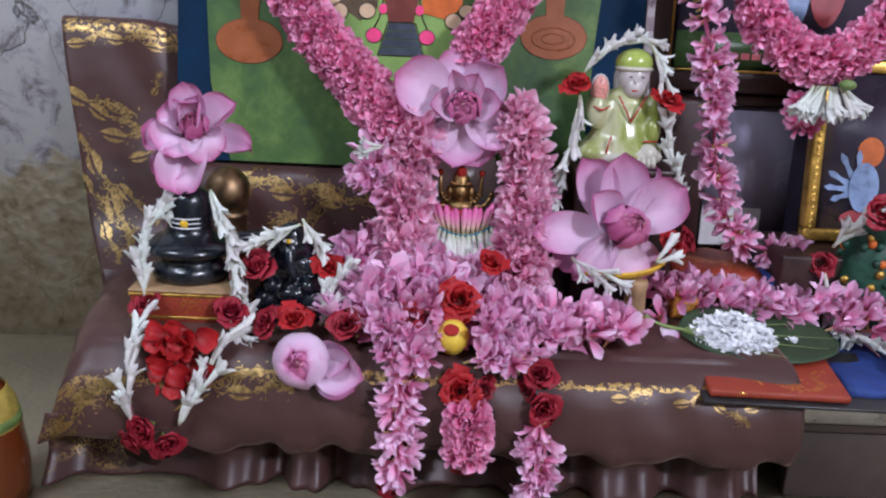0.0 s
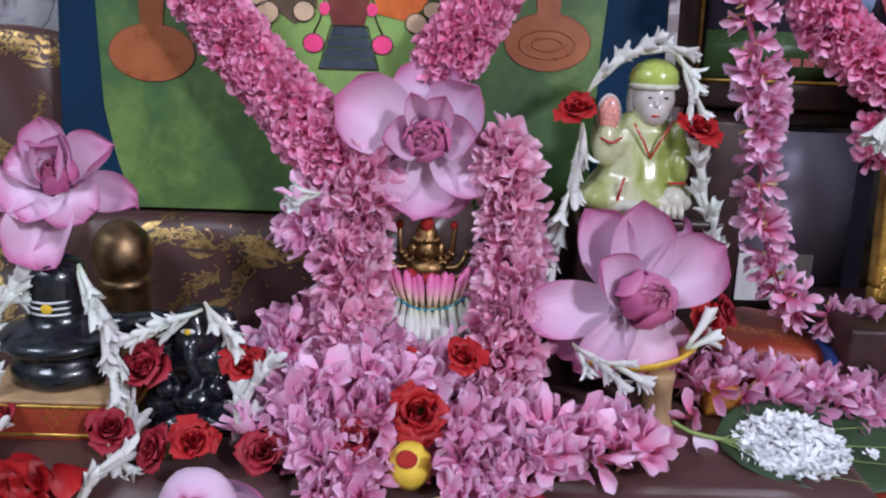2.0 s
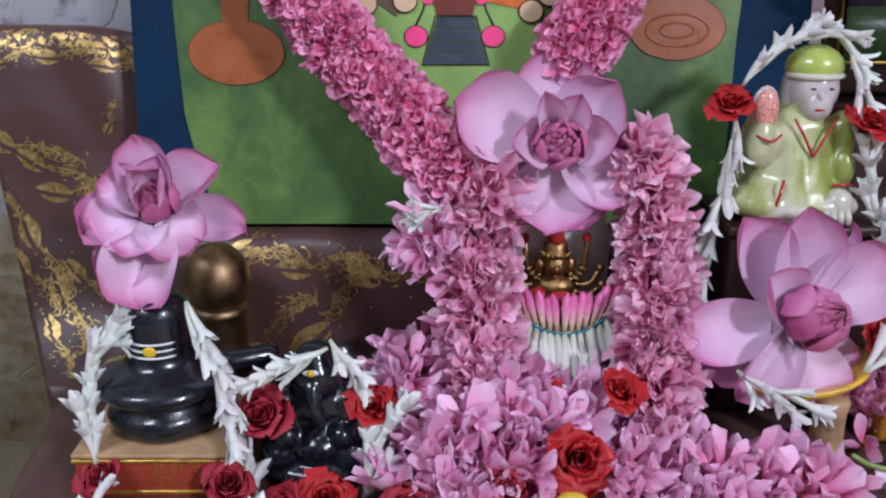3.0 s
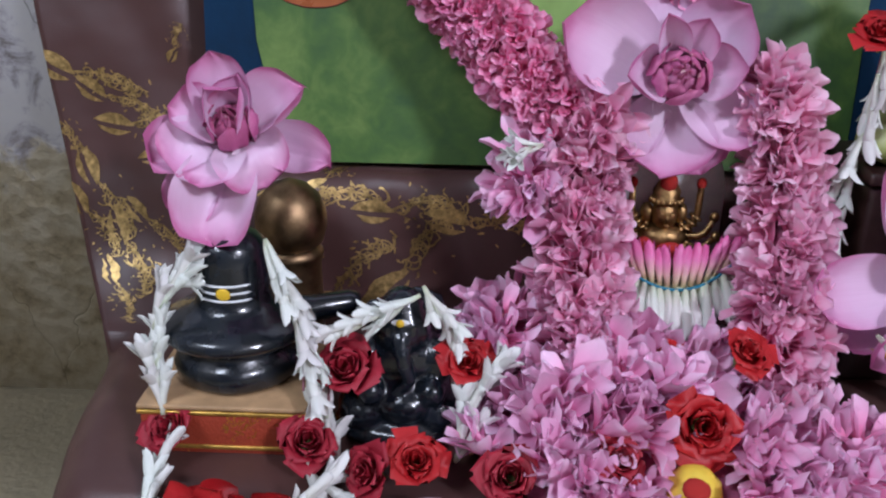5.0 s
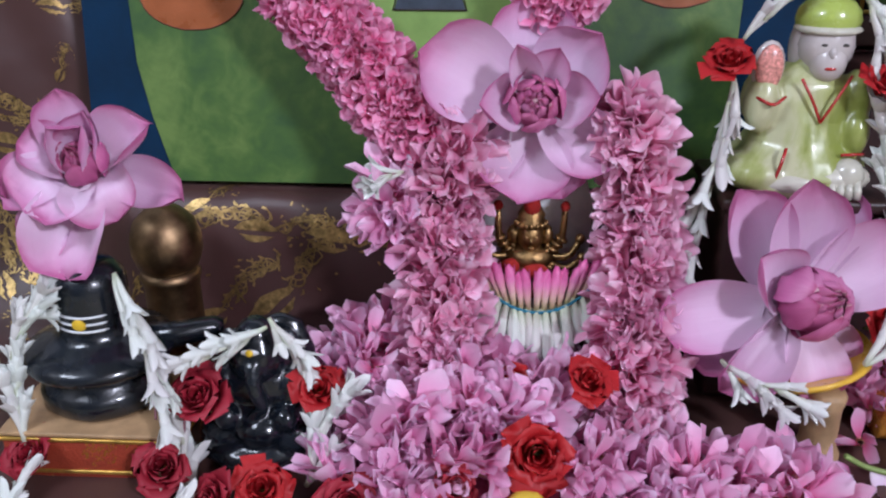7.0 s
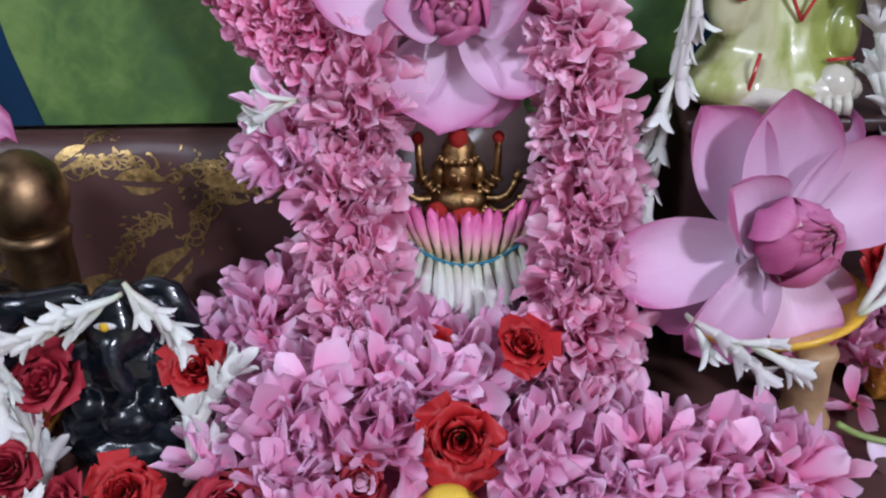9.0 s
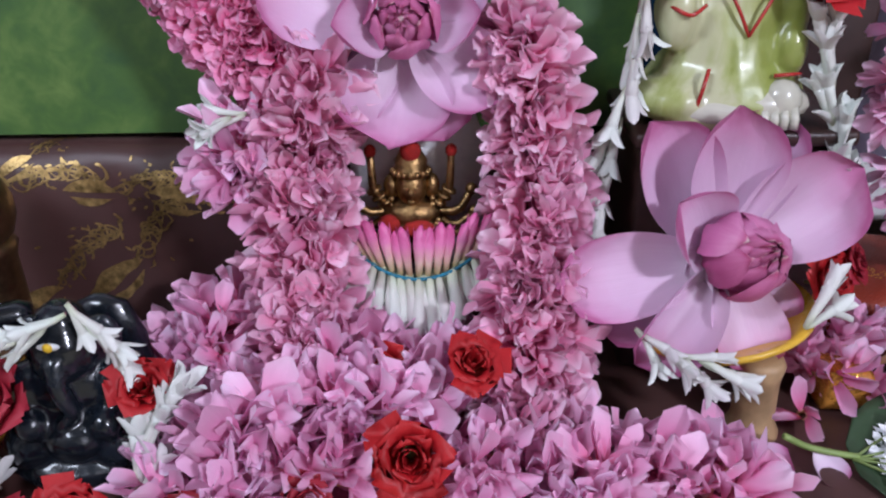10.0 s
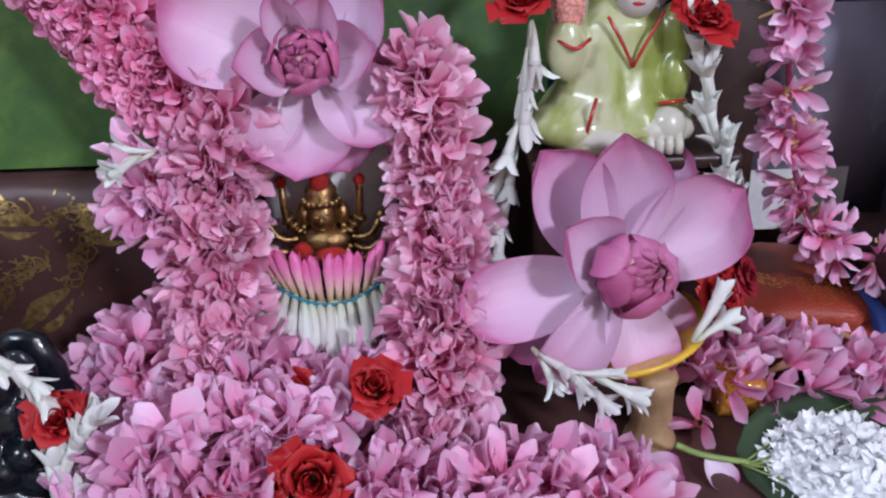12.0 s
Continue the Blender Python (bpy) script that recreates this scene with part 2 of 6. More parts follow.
def silk():
    """Brown silk with woven gold: sprays of filigree and two woven borders. UV in metres: across, along."""
    n = Nodes("brown_zari_silk")
    uv = n.add("ShaderNodeUVMap").outputs[0]
    sep = n.add("ShaderNodeSeparateXYZ", {0: uv})
    u, v = sep.outputs[0], sep.outputs[1]
    warp = n.add("ShaderNodeTexNoise", {"Vector": uv, "Scale": 9.0, "Detail": 2.0}).outputs["Color"]
    wuv = n.add("ShaderNodeVectorMath", {0: uv, 1: n.add("ShaderNodeVectorMath", {0: warp, 1: (0.05, 0.05, 0.0)}, operation="MULTIPLY").outputs[0]}, operation="ADD").outputs[0]
    turned = n.add("ShaderNodeMapping", {"Vector": wuv, "Rotation": (0, 0, 0.6), "Scale": (1.0, 1.9, 1)}).outputs[0]
    blob = n.noise(7.5, 2, 0.5, turned)
    sprays = n.ramp(blob, [(0.49, (0, 0, 0)), (0.54, (1, 1, 1))])
    curl = n.add("ShaderNodeTexNoise", {"Vector": wuv, "Scale": 95.0, "Detail": 2.0, "Distortion": 1.6}).outputs["Fac"]
    lines = n.ramp(n.math("ABSOLUTE", n.math("SUBTRACT", curl, 0.5)), [(0.022, (1, 1, 1)), (0.045, (0, 0, 0))])
    leaf = n.add("ShaderNodeTexVoronoi", {"Vector": n.add("ShaderNodeMapping", {"Vector": uv, "Rotation": (0, 0, 0.85), "Scale": (11.0, 46.0, 1)}).outputs[0], "Scale": 1.0, "Randomness": 0.7}).outputs["Distance"]
    leaves = n.ramp(leaf, [(0.15, (1, 1, 1)), (0.19, (0, 0, 0))])
    gate = n.ramp(n.noise(5.0, 2, 0.5, uv), [(0.48, (0, 0, 0)), (0.52, (1, 1, 1))])
    jag = n.math("MULTIPLY", n.math("SUBTRACT", n.noise(40, 3, 0.6, uv), 0.5), 0.02)
    vj = n.math("ADD", v, jag)
    def jband(centre, half):
        return n.math("LESS_THAN", n.math("ABSOLUTE", n.math("SUBTRACT", vj, centre)), half)
    borders = n.math("MAXIMUM", jband(BORDER_TOP, 0.008), jband(BORDER_FRONT, 0.0038))
    spread = n.math("MULTIPLY", n.math("LESS_THAN", u, -0.30), n.math("GREATER_THAN", v, 0.62))
    sprays = n.math("MULTIPLY", sprays, spread)
    gold = n.math("MAXIMUM", n.math("MULTIPLY", sprays, lines), n.math("MULTIPLY", n.math("MULTIPLY", leaves, gate), sprays))
    gold = n.math("MAXIMUM", gold, n.math("MULTIPLY", borders, n.ramp(n.noise(160, 3, 0.6, uv), [(0.46, (0, 0, 0)), (0.54, (1, 1, 1))])))
    weave = n.math("ADD", n.add("ShaderNodeTexWave", {"Vector": uv, "Scale": 260.0}, bands_direction="X").outputs["Fac"], n.add("ShaderNodeTexWave", {"Vector": uv, "Scale": 260.0}, bands_direction="Y").outputs["Fac"])
    base = n.mix(n.noise(6, 3, 0.6, uv), (0.050, 0.021, 0.020), (0.086, 0.037, 0.033))
    col = n.mix(gold, base, (0.50, 0.33, 0.12))
    height = n.math("ADD", n.math("MULTIPLY", weave, 0.12), gold)
    crumple = n.bump(n.add("ShaderNodeTexNoise", {"Vector": n.add("ShaderNodeMapping", {"Vector": uv, "Rotation": (0, 0, 0.35), "Scale": (9.0, 15.0, 1)}).outputs[0], "Scale": 1.0, "Detail": 2.0, "Roughness": 0.45}).outputs["Fac"], 0.4, 0.012)
    return n.done(n.shader(Base_Color=col, Roughness=n.math("SUBTRACT", 0.40, n.math("MULTIPLY", gold, 0.1)), Metallic=n.math("MULTIPLY", gold, 0.85),
                           Sheen_Weight=0.25, Sheen_Roughness=0.4, Sheen_Tint=(0.9, 0.6, 0.5, 1), Normal=n.add("ShaderNodeBump", {"Strength": 0.4, "Distance": 0.0008, "Height": height, "Normal": crumple}).outputs[0]))


def old_wall():
    """Flaking bluish limewash over rough ochre masonry, bare below."""
    n = Nodes("flaking_limewash")
    co = n.coords()
    z = n.add("ShaderNodeSeparateXYZ", {0: co}).outputs[2]
    edge = n.math("ADD", z, n.math("MULTIPLY", n.math("SUBTRACT", n.noise(9, 5, 0.65, co), 0.5), 0.20))
    wash = n.ramp(edge, [(0.535, (0, 0, 0)), (0.55, (1, 1, 1))])
    crack = n.add("ShaderNodeTexVoronoi", {"Vector": n.add("ShaderNodeMapping", {"Vector": n.add("ShaderNodeVectorMath", {0: co, 1: n.add("ShaderNodeVectorMath", {0: n.add("ShaderNodeTexNoise", {"Vector": co, "Scale": 12.0, "Detail": 4.0}).outputs["Color"], 1: (0.09, 0.09, 0.09)}, operation="MULTIPLY").outputs[0]}, operation="ADD").outputs[0], "Scale": (1.0, 1.0, 0.45)}).outputs[0], "Scale": 7.5}, feature="DISTANCE_TO_EDGE").outputs[0]
    cracked = n.ramp(crack, [(0.001, (0.8, 0.8, 0.8)), (0.006, (0, 0, 0))])
    grit = n.noise(34, 5, 0.62, co)
    pit = n.add("ShaderNodeTexVoronoi", {"Vector": co, "Scale": 62.0}).outputs["Distance"]
    rock = n.ramp(grit, [(0.28, (0.30, 0.23, 0.13)), (0.43, (0.64, 0.55, 0.38)), (0.58, (0.80, 0.73, 0.58))])
    lime = n.ramp(n.noise(26, 6, 0.68, co, 0.5), [(0.36, (0.34, 0.31, 0.34)), (0.44, (0.70, 0.69, 0.78)), (0.50, (0.88, 0.88, 0.95)), (0.7, (0.92, 0.92, 0.97))])
    col = n.mix(wash, rock, lime)
    col = n.mix(n.math("MULTIPLY", cracked, wash), col, (0.02, 0.018, 0.02))
    h = n.math("ADD", n.math("MULTIPLY", n.math("ADD", grit, n.math("MULTIPLY", pit, 0.5)), n.math("SUBTRACT", 1.15, wash)), n.math("MULTIPLY", wash, 0.5))
    h = n.math("SUBTRACT", h, n.math("MULTIPLY", cracked, 0.5))
    return n.done(n.shader(Base_Color=col, Roughness=0.85, Normal=n.bump(h, 0.5, 0.0028)))


M["wall"] = old_wall()

# ---- mesh helpers ----


def mesh_of(name, verts, faces, uvs=None, mats=(), slots=None, smooth=True):
    me = bpy.data.meshes.new(name)
    me.from_pydata([tuple(v) for v in verts], [], [tuple(f) for f in faces])
    if uvs is not None:
        lay = me.uv_layers.new(name="UVMap")
        idx = np.empty(len(me.loops), dtype=np.int32)
        me.loops.foreach_get("vertex_index", idx)
        lay.data.foreach_set("uv", np.asarray(uvs, dtype=np.float32)[idx].ravel())
    for m in mats:
        me.materials.append(m)
    if slots is not None:
        me.polygons.foreach_set("material_index", slots)
    if smooth:
        me.polygons.foreach_set("use_smooth", [True] * len(me.polygons))
    me.update()
    return me


def put(name, data, parent=None, m=None, label=""):
    ob = new(name, data)
    if parent is not None:
        ob.parent = parent
    if m is not None:
        ob.matrix_basis = m
    return tagged(ob, label)


def part(name, bm, material, parent, label="", smooth=True):
    me = bpy.data.meshes.new(name)
    bm.normal_update()
    bm.to_mesh(me)
    bm.free()
    if material is not None:
        me.materials.append(material)
    if smooth:
        me.polygons.foreach_set("use_smooth", [True] * len(me.polygons))
    return put(name, me, parent, None, label)


def thing(name, label, category, group="", at=(0, 0, 0)):
    ob = new(name)
    ob.empty_display_size = 0.02
    ob.location = at
    return tagged(ob, label, category, group)


class Shape:
    """Vertices, faces, uv and material slots that grow piece by piece."""

    def __init__(self):
        self.v, self.f, self.uv, self.s = [], [], [], []

    def add(self, v, f, uv=None, slot=0, m=None):
        k = len(self.v)
        if m is not None:
            v = [m @ Vector(p) for p in v]
        self.v += [tuple(p) for p in v]
        self.f += [tuple(i + k for i in q) for q in f]
        self.uv += list(uv) if uv is not None else [(0.5, 0.5)] * len(v)
        self.s += [slot] * len(f)
        return self

    def mesh(self, name, *mats, smooth=True):
        return mesh_of(name, self.v, self.f, self.uv, mats, self.s, smooth)


def grid_faces(nu, nv, k=0, wrap=False):
    w = nu if wrap else nu + 1
    return [(k + j * w + i, k + j * w + (i + 1) % w if wrap else k + j * w + i + 1, k + (j + 1) * w + (i + 1) % w if wrap else k + (j + 1) * w + i + 1, k + (j + 1) * w + i)
            for j in range(nv) for i in range(nu)]


def lathe(profile, seg=24, wobble=0.0, seed=0):
    """A turned body from (radius, height) pairs."""
    v, uv = [], []
    for j, (r, z) in enumerate(profile):
        for i in range(seg):
            a = 2 * math.pi * i / seg
            k = 1 + wobble * noise.noise((math.cos(a) * 2 + seed, math.sin(a) * 2, z * 60))
            v.append((r * k * math.cos(a), r * k * math.sin(a), z))
            uv.append((i / seg, j / (len(profile) - 1)))
    f = grid_faces(seg, len(profile) - 1, 0, True)
    f.append(tuple(reversed(range(seg))))
    f.append(tuple(range((len(profile) - 1) * seg, len(profile) * seg)))
    return v, f, uv


def tube(points, radius, seg=8, ends=True):
    """A round tube along points; radius is a number or one for each point."""
    pts = [Vector(p) for p in points]
    rad = radius if isinstance(radius, (list, tuple)) else [radius] * len(pts)
    v, uv = [], []
    side = None
    for j, p in enumerate(pts):
        d = (pts[min(j + 1, len(pts) - 1)] - pts[max(j - 1, 0)]).normalized()
        if side is None:
            side = d.orthogonal().normalized()
        side = (side - d * side.dot(d)).normalized()
        up = d.cross(side)
        for i in range(seg):
            a = 2 * math.pi * i / seg
            v.append(p + (side * math.cos(a) + up * math.sin(a)) * rad[j])
            uv.append((i / seg, j / (len(pts) - 1)))
    f = grid_faces(seg, len(pts) - 1, 0, True)
    if ends:
        f.append(tuple(reversed(range(seg))))
        f.append(tuple(range((len(pts) - 1) * seg, len(pts) * seg)))
    return v, f, uv


def ball(radius=1.0, seg=14, rings=9):
    prof = [(max(1e-5, radius * math.sin(math.pi * j / rings)), -radius * math.cos(math.pi * j / rings)) for j in range(rings + 1)]
    return lathe(prof, seg)


def box_bm(x0, x1, y0, y1, z0, z1, bevel=0.0, segments=2):
    bm = bmesh.new()
    bmesh.ops.create_cube(bm, size=1)
    for v in bm.verts:
        v.co = Vector(((x0 + x1) / 2 + v.co.x * (x1 - x0), (y0 + y1) / 2 + v.co.y * (y1 - y0), (z0 + z1) / 2 + v.co.z * (z1 - z0)))
    if bevel:
        bmesh.ops.bevel(bm, geom=bm.edges[:], offset=bevel, segments=segments, affect="EDGES", profile=0.5)
    return bm


def spline(points, n):
    """n points along a smooth curve through the given ones."""
    p = [Vector(q) for q in points]
    p = [p[0] * 2 - p[1]] + p + [p[-1] * 2 - p[-2]]
    out = []
    for k in range(n):
        t = k / (n - 1) * (len(p) - 3)
        i = min(int(t), len(p) - 4)
        t -= i
        a, b, c, d = p[i:i + 4]
        out.append(0.5 * ((2 * b) + (c - a) * t + (2 * a - 5 * b + 4 * c - d) * t * t + (3 * b - a - 3 * c + d) * t ** 3))
    return out


def facing(at, axis, spin=0.0, scale=1.0, up=(0, 0, 1)):
    """A pose whose z looks along axis, with y as near to up as can be."""
    z = Vector(axis).normalized()
    x = Vector(up).cross(z)
    x = x.normalized() if x.length > 1e-4 else Vector((1, 0, 0))
    y = z.cross(x)
    r = Matrix((x, y, z)).transposed().to_4x4()
    return Matrix.Translation(at) @ r @ Matrix.Rotation(radians(spin), 4, "Z") @ Matrix.Scale(scale, 4)


# ---- flowers ----


def petal(length, width, rise, bend, cup, nu=4, nv=6, blunt=0.45, base=0.6, wave=0.0, seed=0, out=0.0, fold=0.0, foot=0.10, end=0.02):
    """A petal from the flower's middle along +y. rise: degrees above the flower's plane at its foot; bend: degrees that it bends up along its length."""
    v, uv = [], []
    y = out
    z = 0.0
    peak = max((s / 20) ** base * (1 - s / 20) ** blunt for s in range(21))
    steps = nv * 3
    path = [(y, z, radians(rise))]
    for s in range(1, steps + 1):
        a = radians(rise + bend * (s - 0.5) / steps)
        y += math.cos(a) * length / steps
        z += math.sin(a) * length / steps
        path.append((y, z, a))
    for j in range(nv + 1):
        t = j / nv
        py, pz, a = path[j * 3]
        w = width / 2 * (max(0.0, t) ** base * max(0.0, 1 - t) ** blunt) / peak
        w = max(w, width * (foot if j == 0 else end))
        for i in range(nu + 1):
            s = 2 * i / nu - 1
            lift = cup * w * (s * s) + fold * w * abs(s) ** 1.5 * t + wave * width * noise.noise((s * 1.7 + seed * 3.1, t * 2.6, seed)) * (0.3 + t)
            v.append((s * w * (1 - 0.25 * min(1, cup) * s * s), py - math.sin(a) * lift, pz + math.cos(a) * lift))
            uv.append((i / nu, t))
    return v, grid_faces(nu, nv), uv


def wrap_petal(turn, wide, profile, lip=0.0, nu=6, seed=0, slant=0.0, rough=0.06):
    """A petal that wraps round a bud: profile is (radius, height) from foot to tip."""
    v, uv = [], []
    nv = len(profile) - 1
    for j, (r, z) in enumerate(profile):
        t = j / nv
        w = wide * (0.45 + 0.55 * math.sin(math.pi * min(1, 0.12 + 0.62 * t))) * (1.0 if t < 0.7 else max(0.12, 1 - ((t - 0.7) / 0.3) ** 2 * 0.85))
        for i in range(nu + 1):
            s = 2 * i / nu - 1
            a = radians(turn + slant * t + s * w / 2)
            k = r * (1 + rough * noise.noise((s * 2 + seed, t * 2, seed * 1.7)) + lip * s * s * t)
            v.append((k * math.cos(a), k * math.sin(a), z - 0.18 * s * s * t * profile[-1][1] * 0.6))
            uv.append((i / nu, t))
    return v, grid_faces(nu, nv), uv


def floret_mesh(name, material, seed, size=0.022, tube_len=0.014, spread=35, wide=(0.5, 0.7), end=0.17):
    """One oleander flower: five twisted petals on a short throat, opening along +z."""
    r = random.Random(seed)
    s = Shape()
    v, f, uv = tube([(0, 0, -tube_len), (0, 0, -tube_len * 0.4), (0, 0, 0.001)], [0.0012, 0.0019, 0.0034], 5, False)
    s.add(v, f, [(a, 0.16 * b) for a, b in uv])
    for k in range(5):
        L = size * r.uniform(0.8, 1.15)
        v, f, uv = petal(L, L * r.uniform(*wide), spread + r.uniform(-18, 18), r.uniform(-34, 26), r.uniform(0.25, 0.8), 4, 6, 0.20, 0.75, 0.12, seed * 7 + k, 0.002, end=end)
        v = [(p[0] + 0.14 * p[1] * p[1] / L, p[1], p[2]) for p in v]
        m = Matrix.Rotation(2 * math.pi * (k + r.uniform(-0.2, 0.2)) / 5, 4, "Z") @ Matrix.Rotation(radians(r.uniform(8, 34)), 4, "Y")
        s.add(v, f, [(a, 0.2 + 0.8 * b) for a, b in uv], 0, m)
    return s.mesh(name, material)


FLORETS = {}
for key, size, spread, tl, wide, end in (("pink", 0.0250, 66, 0.014, (0.38, 0.55), 0.13), ("hot", 0.0150, 46, 0.007, (0.60, 0.84), 0.18), ("lilac", 0.0290, 62, 0.026, (0.34, 0.50), 0.10)):
    FLORETS[key] = [floret_mesh("oleander_" + key, M[key], 11 + k, size, tl, spread, wide, end) for k in range(6)]


def strew(parent, poses, key, name="oleander", singles=290):
    """Flowers at the poses: the first ones as parts of their own, the rest joined."""
    for k, m in enumerate(poses[:singles]):
        put(name, FLORETS[key][k % 6], parent, m)
    rest = poses[singles:]
    if rest:
        V, F, U, n0 = [], [], [], 0
        packs = []
        for me in FLORETS[key]:
            co = np.empty(len(me.vertices) * 3, dtype=np.float32)
            me.vertices.foreach_get("co", co)
            idx = np.array([list(p.vertices) for p in me.polygons])
            uvl = np.empty(len(me.loops) * 2, dtype=np.float32)
            me.uv_layers[0].data.foreach_get("uv", uvl)
            li = np.empty(len(me.loops), dtype=np.int32)
            me.loops.foreach_get("vertex_index", li)
            uv = np.zeros((len(me.vertices), 2), dtype=np.float32)
            uv[li] = uvl.reshape(-1, 2)
            packs.append((co.reshape(-1, 3), idx, uv))
        for k, m in enumerate(rest):
            co, idx, uv = packs[k % 6]
            a = np.array(m)
            V.append(co @ a[:3, :3].T + a[:3, 3])
            F.append(idx + n0)
            U.append(uv)
            n0 += len(co)
        me = mesh_of("oleander_mass", np.concatenate(V), np.concatenate(F).tolist(), np.concatenate(U), [M[key + "_many"]])
        tagged(put("oleander_mass", me, parent), kind="stuff")


def along(points, radius, count, rnd, lean=(0, 0, 0.35), size=1.0, front_only=True, jitter=0.35):
    """Flower poses thickly round a rope through points. radius: one number for each point."""
    n = 60
    line = spline(points, n)
    rr = [np.interp(k / (n - 1) * (len(points) - 1), range(len(points)), radius) for k in range(n)]
    out = []
    lens = [0.0]
    for a, b in zip(line, line[1:]):
        lens.append(lens[-1] + (b - a).length)
    while len(out) < count:
        d = rnd.random() * lens[-1]
        k = max(0, min(n - 2, int(np.searchsorted(lens, d)) - 1))
        t = (d - lens[k]) / max(1e-6, lens[k + 1] - lens[k])
        c = line[k].lerp(line[k + 1], t)
        r = rr[k]
        axis = (line[k + 1] - line[k]).normalized()
        w = Vector((rnd.gauss(0, 1), rnd.gauss(0, 1), rnd.gauss(0, 1)))
        w = w - axis * w.dot(axis)
        if w.length < 0.1:
            continue
        w.normalize()
        if front_only and w.y > 0.45:
            continue
        at = c + w * r * rnd.uniform(0.65, 1.0)
        face = w + Vector(lean) + Vector((rnd.uniform(-1, 1), rnd.uniform(-1, 1), rnd.uniform(-1, 1))) * jitter
        out.append((facing(at, face, rnd.uniform(0, 360), size * rnd.uniform(0.8, 1.15)), at.y))
    out.sort(key=lambda q: q[1])
    return [m for m, _ in out]


def rope_core(parent, points, radius, material):
    v, f, uv = tube(spline(points, 30), [np.interp(k / 29 * (len(points) - 1), range(len(points)), radius) for k in range(30)], 8)
    put("garland_core", mesh_of("garland_core", v, f, uv, [material]), parent)


M["core_pink"] = plain("garland_core_pink", (0.42, 0.10, 0.20), 0.8, vary=0.4, scale=200)


def lotus(label, at, axis, heart, petals, spin=0, heart_tall=1.35, group="", heart_tilt=(0, 0), agape=0.0, stalk=0.0, shell=0):
    """A lotus with its own petals: (angle, length, width, rise, bend, cup, set back, wave)."""
    flower = thing("lotus_flower", label, "flower", group)
    flower.matrix_basis = facing(at, axis, spin)
    for k, (ang, L, W, rise, bend, cup, back, wave) in enumerate(petals):
        v, f, uv = petal(L, W * 0.96, rise, bend, cup * 0.95, 10, 14, 0.36, 0.60, wave, k + 3, heart * 0.3, foot=0.5)
        m = Matrix.Rotation(radians(ang - 90), 4, "Z") @ Matrix.Translation((0, 0, -back))
        put("petal", mesh_of("lotus_petal", v, f, uv, [M["lotus"]]), flower, m)
    h = heart * heart_tall
    tilt = Matrix.Rotation(radians(heart_tilt[0]), 4, "X") @ Matrix.Rotation(radians(heart_tilt[1]), 4, "Y")
    for k in range(shell):
        r = heart * (1.16 - 0.02 * k)
        prof = [(r * 0.5, -h * 0.15), (r * 0.9, h * 0.1), (r, h * 0.4), (r * 0.96, h * 0.62), (r * 0.78, h * 0.86), (r * 0.55, h * 1.0), (r * 0.36, h * 1.06)]
        v, f, uv = wrap_petal(70 + k * 141, 150, prof, 0.06, 8, k + 30, 24, 0.08)
        put("petal", mesh_of("wrapped_petal", v, f, uv, [M["lotus"]]), flower, tilt)
    if stalk:
        v, f, uv = lathe([(0.004, -stalk), (0.0045, -stalk * 0.5), (heart * 0.4, -stalk * 0.15), (heart * 0.7, 0.002)], 14, 0.05)
        put("stalk", mesh_of("lotus_stalk", v, f, uv, [M["stem"]]), flower, None, "green stalk under the bloom")
    for k in range(21):
        r = heart * (1.0 - 0.036 * k)
        top = h * (0.84 + 0.010 * k + 0.07 * (k % 3))
        gape = agape * max(0.0, 1 - k / 14)
        prof = [(r * 0.45, -h * 0.1), (r * 0.85, h * 0.18), (r, h * 0.42), (r * (0.97 + 0.04 * gape), h * 0.60), (r * (0.76 + 0.24 * gape), top * 0.84), (r * (0.46 + 0.5 * gape), top * 0.98), (r * (0.24 + 0.66 * gape), top * 1.06)]
        v, f, uv = wrap_petal(k * 137.5, 78 - 1.5 * k, prof, 0.07, 6, k, 16, 0.14)
        put("inner_petal", mesh_of("inner_petal", v, f, uv, [M["heart"]]), flower, tilt, "deep pink closed inner petal" if k == 0 else "")
    v, f, uv = lathe([(heart * 0.25, 0.0), (heart * 0.6, h * 0.3), (heart * 0.55, h * 0.7), (heart * 0.25, h * 0.88), (heart * 0.04, h * 0.92)], 14, 0.2, heart * 300)
    put("flower_core", mesh_of("flower_core", v, f, uv, [M["heart"]]), flower, tilt)
    return flower


def rose_master(key, seed, loose=0.0):
    """A small many-petalled rose, opening along +z, about 4 cm across."""
    r = random.Random(seed)
    flower = thing("rose", "small red rose bloom", "flower")
    n = 15
    for k in range(n):
        t = (k + 1) / n
        rad = 0.003 + 0.0155 * t
        top = 0.021 - 0.008 * t * t + r.uniform(-0.0015, 0.0015)
        flare = 1.05 + (0.35 + loose) * t
        prof = [(rad * 0.35, -0.006), (rad * 0.75, 0.001), (rad * 0.98, 0.009), (rad * 1.02, top * 0.75), (rad * flare, top * 0.97), (rad * (flare + 0.22 * t), top * (1 - 0.12 * t))]
        v, f, uv = wrap_petal(k * 137.5 + r.uniform(-15, 15), 165 - 60 * t, prof, 0.12 * t, 6, seed * 31 + k, r.uniform(-14, 14), 0.26)
        put("petal", mesh_of("rose_petal", v, f, uv, [M[key]]), flower)
    v, f, uv = lathe([(0.0015, -0.018), (0.002, -0.012), (0.0055, -0.009), (0.0075, -0.003), (0.006, 0.0)], 8)
    put("calyx", mesh_of("calyx", v, f, uv, [M["calyx"]]), flower, None, "green calyx")
    return flower


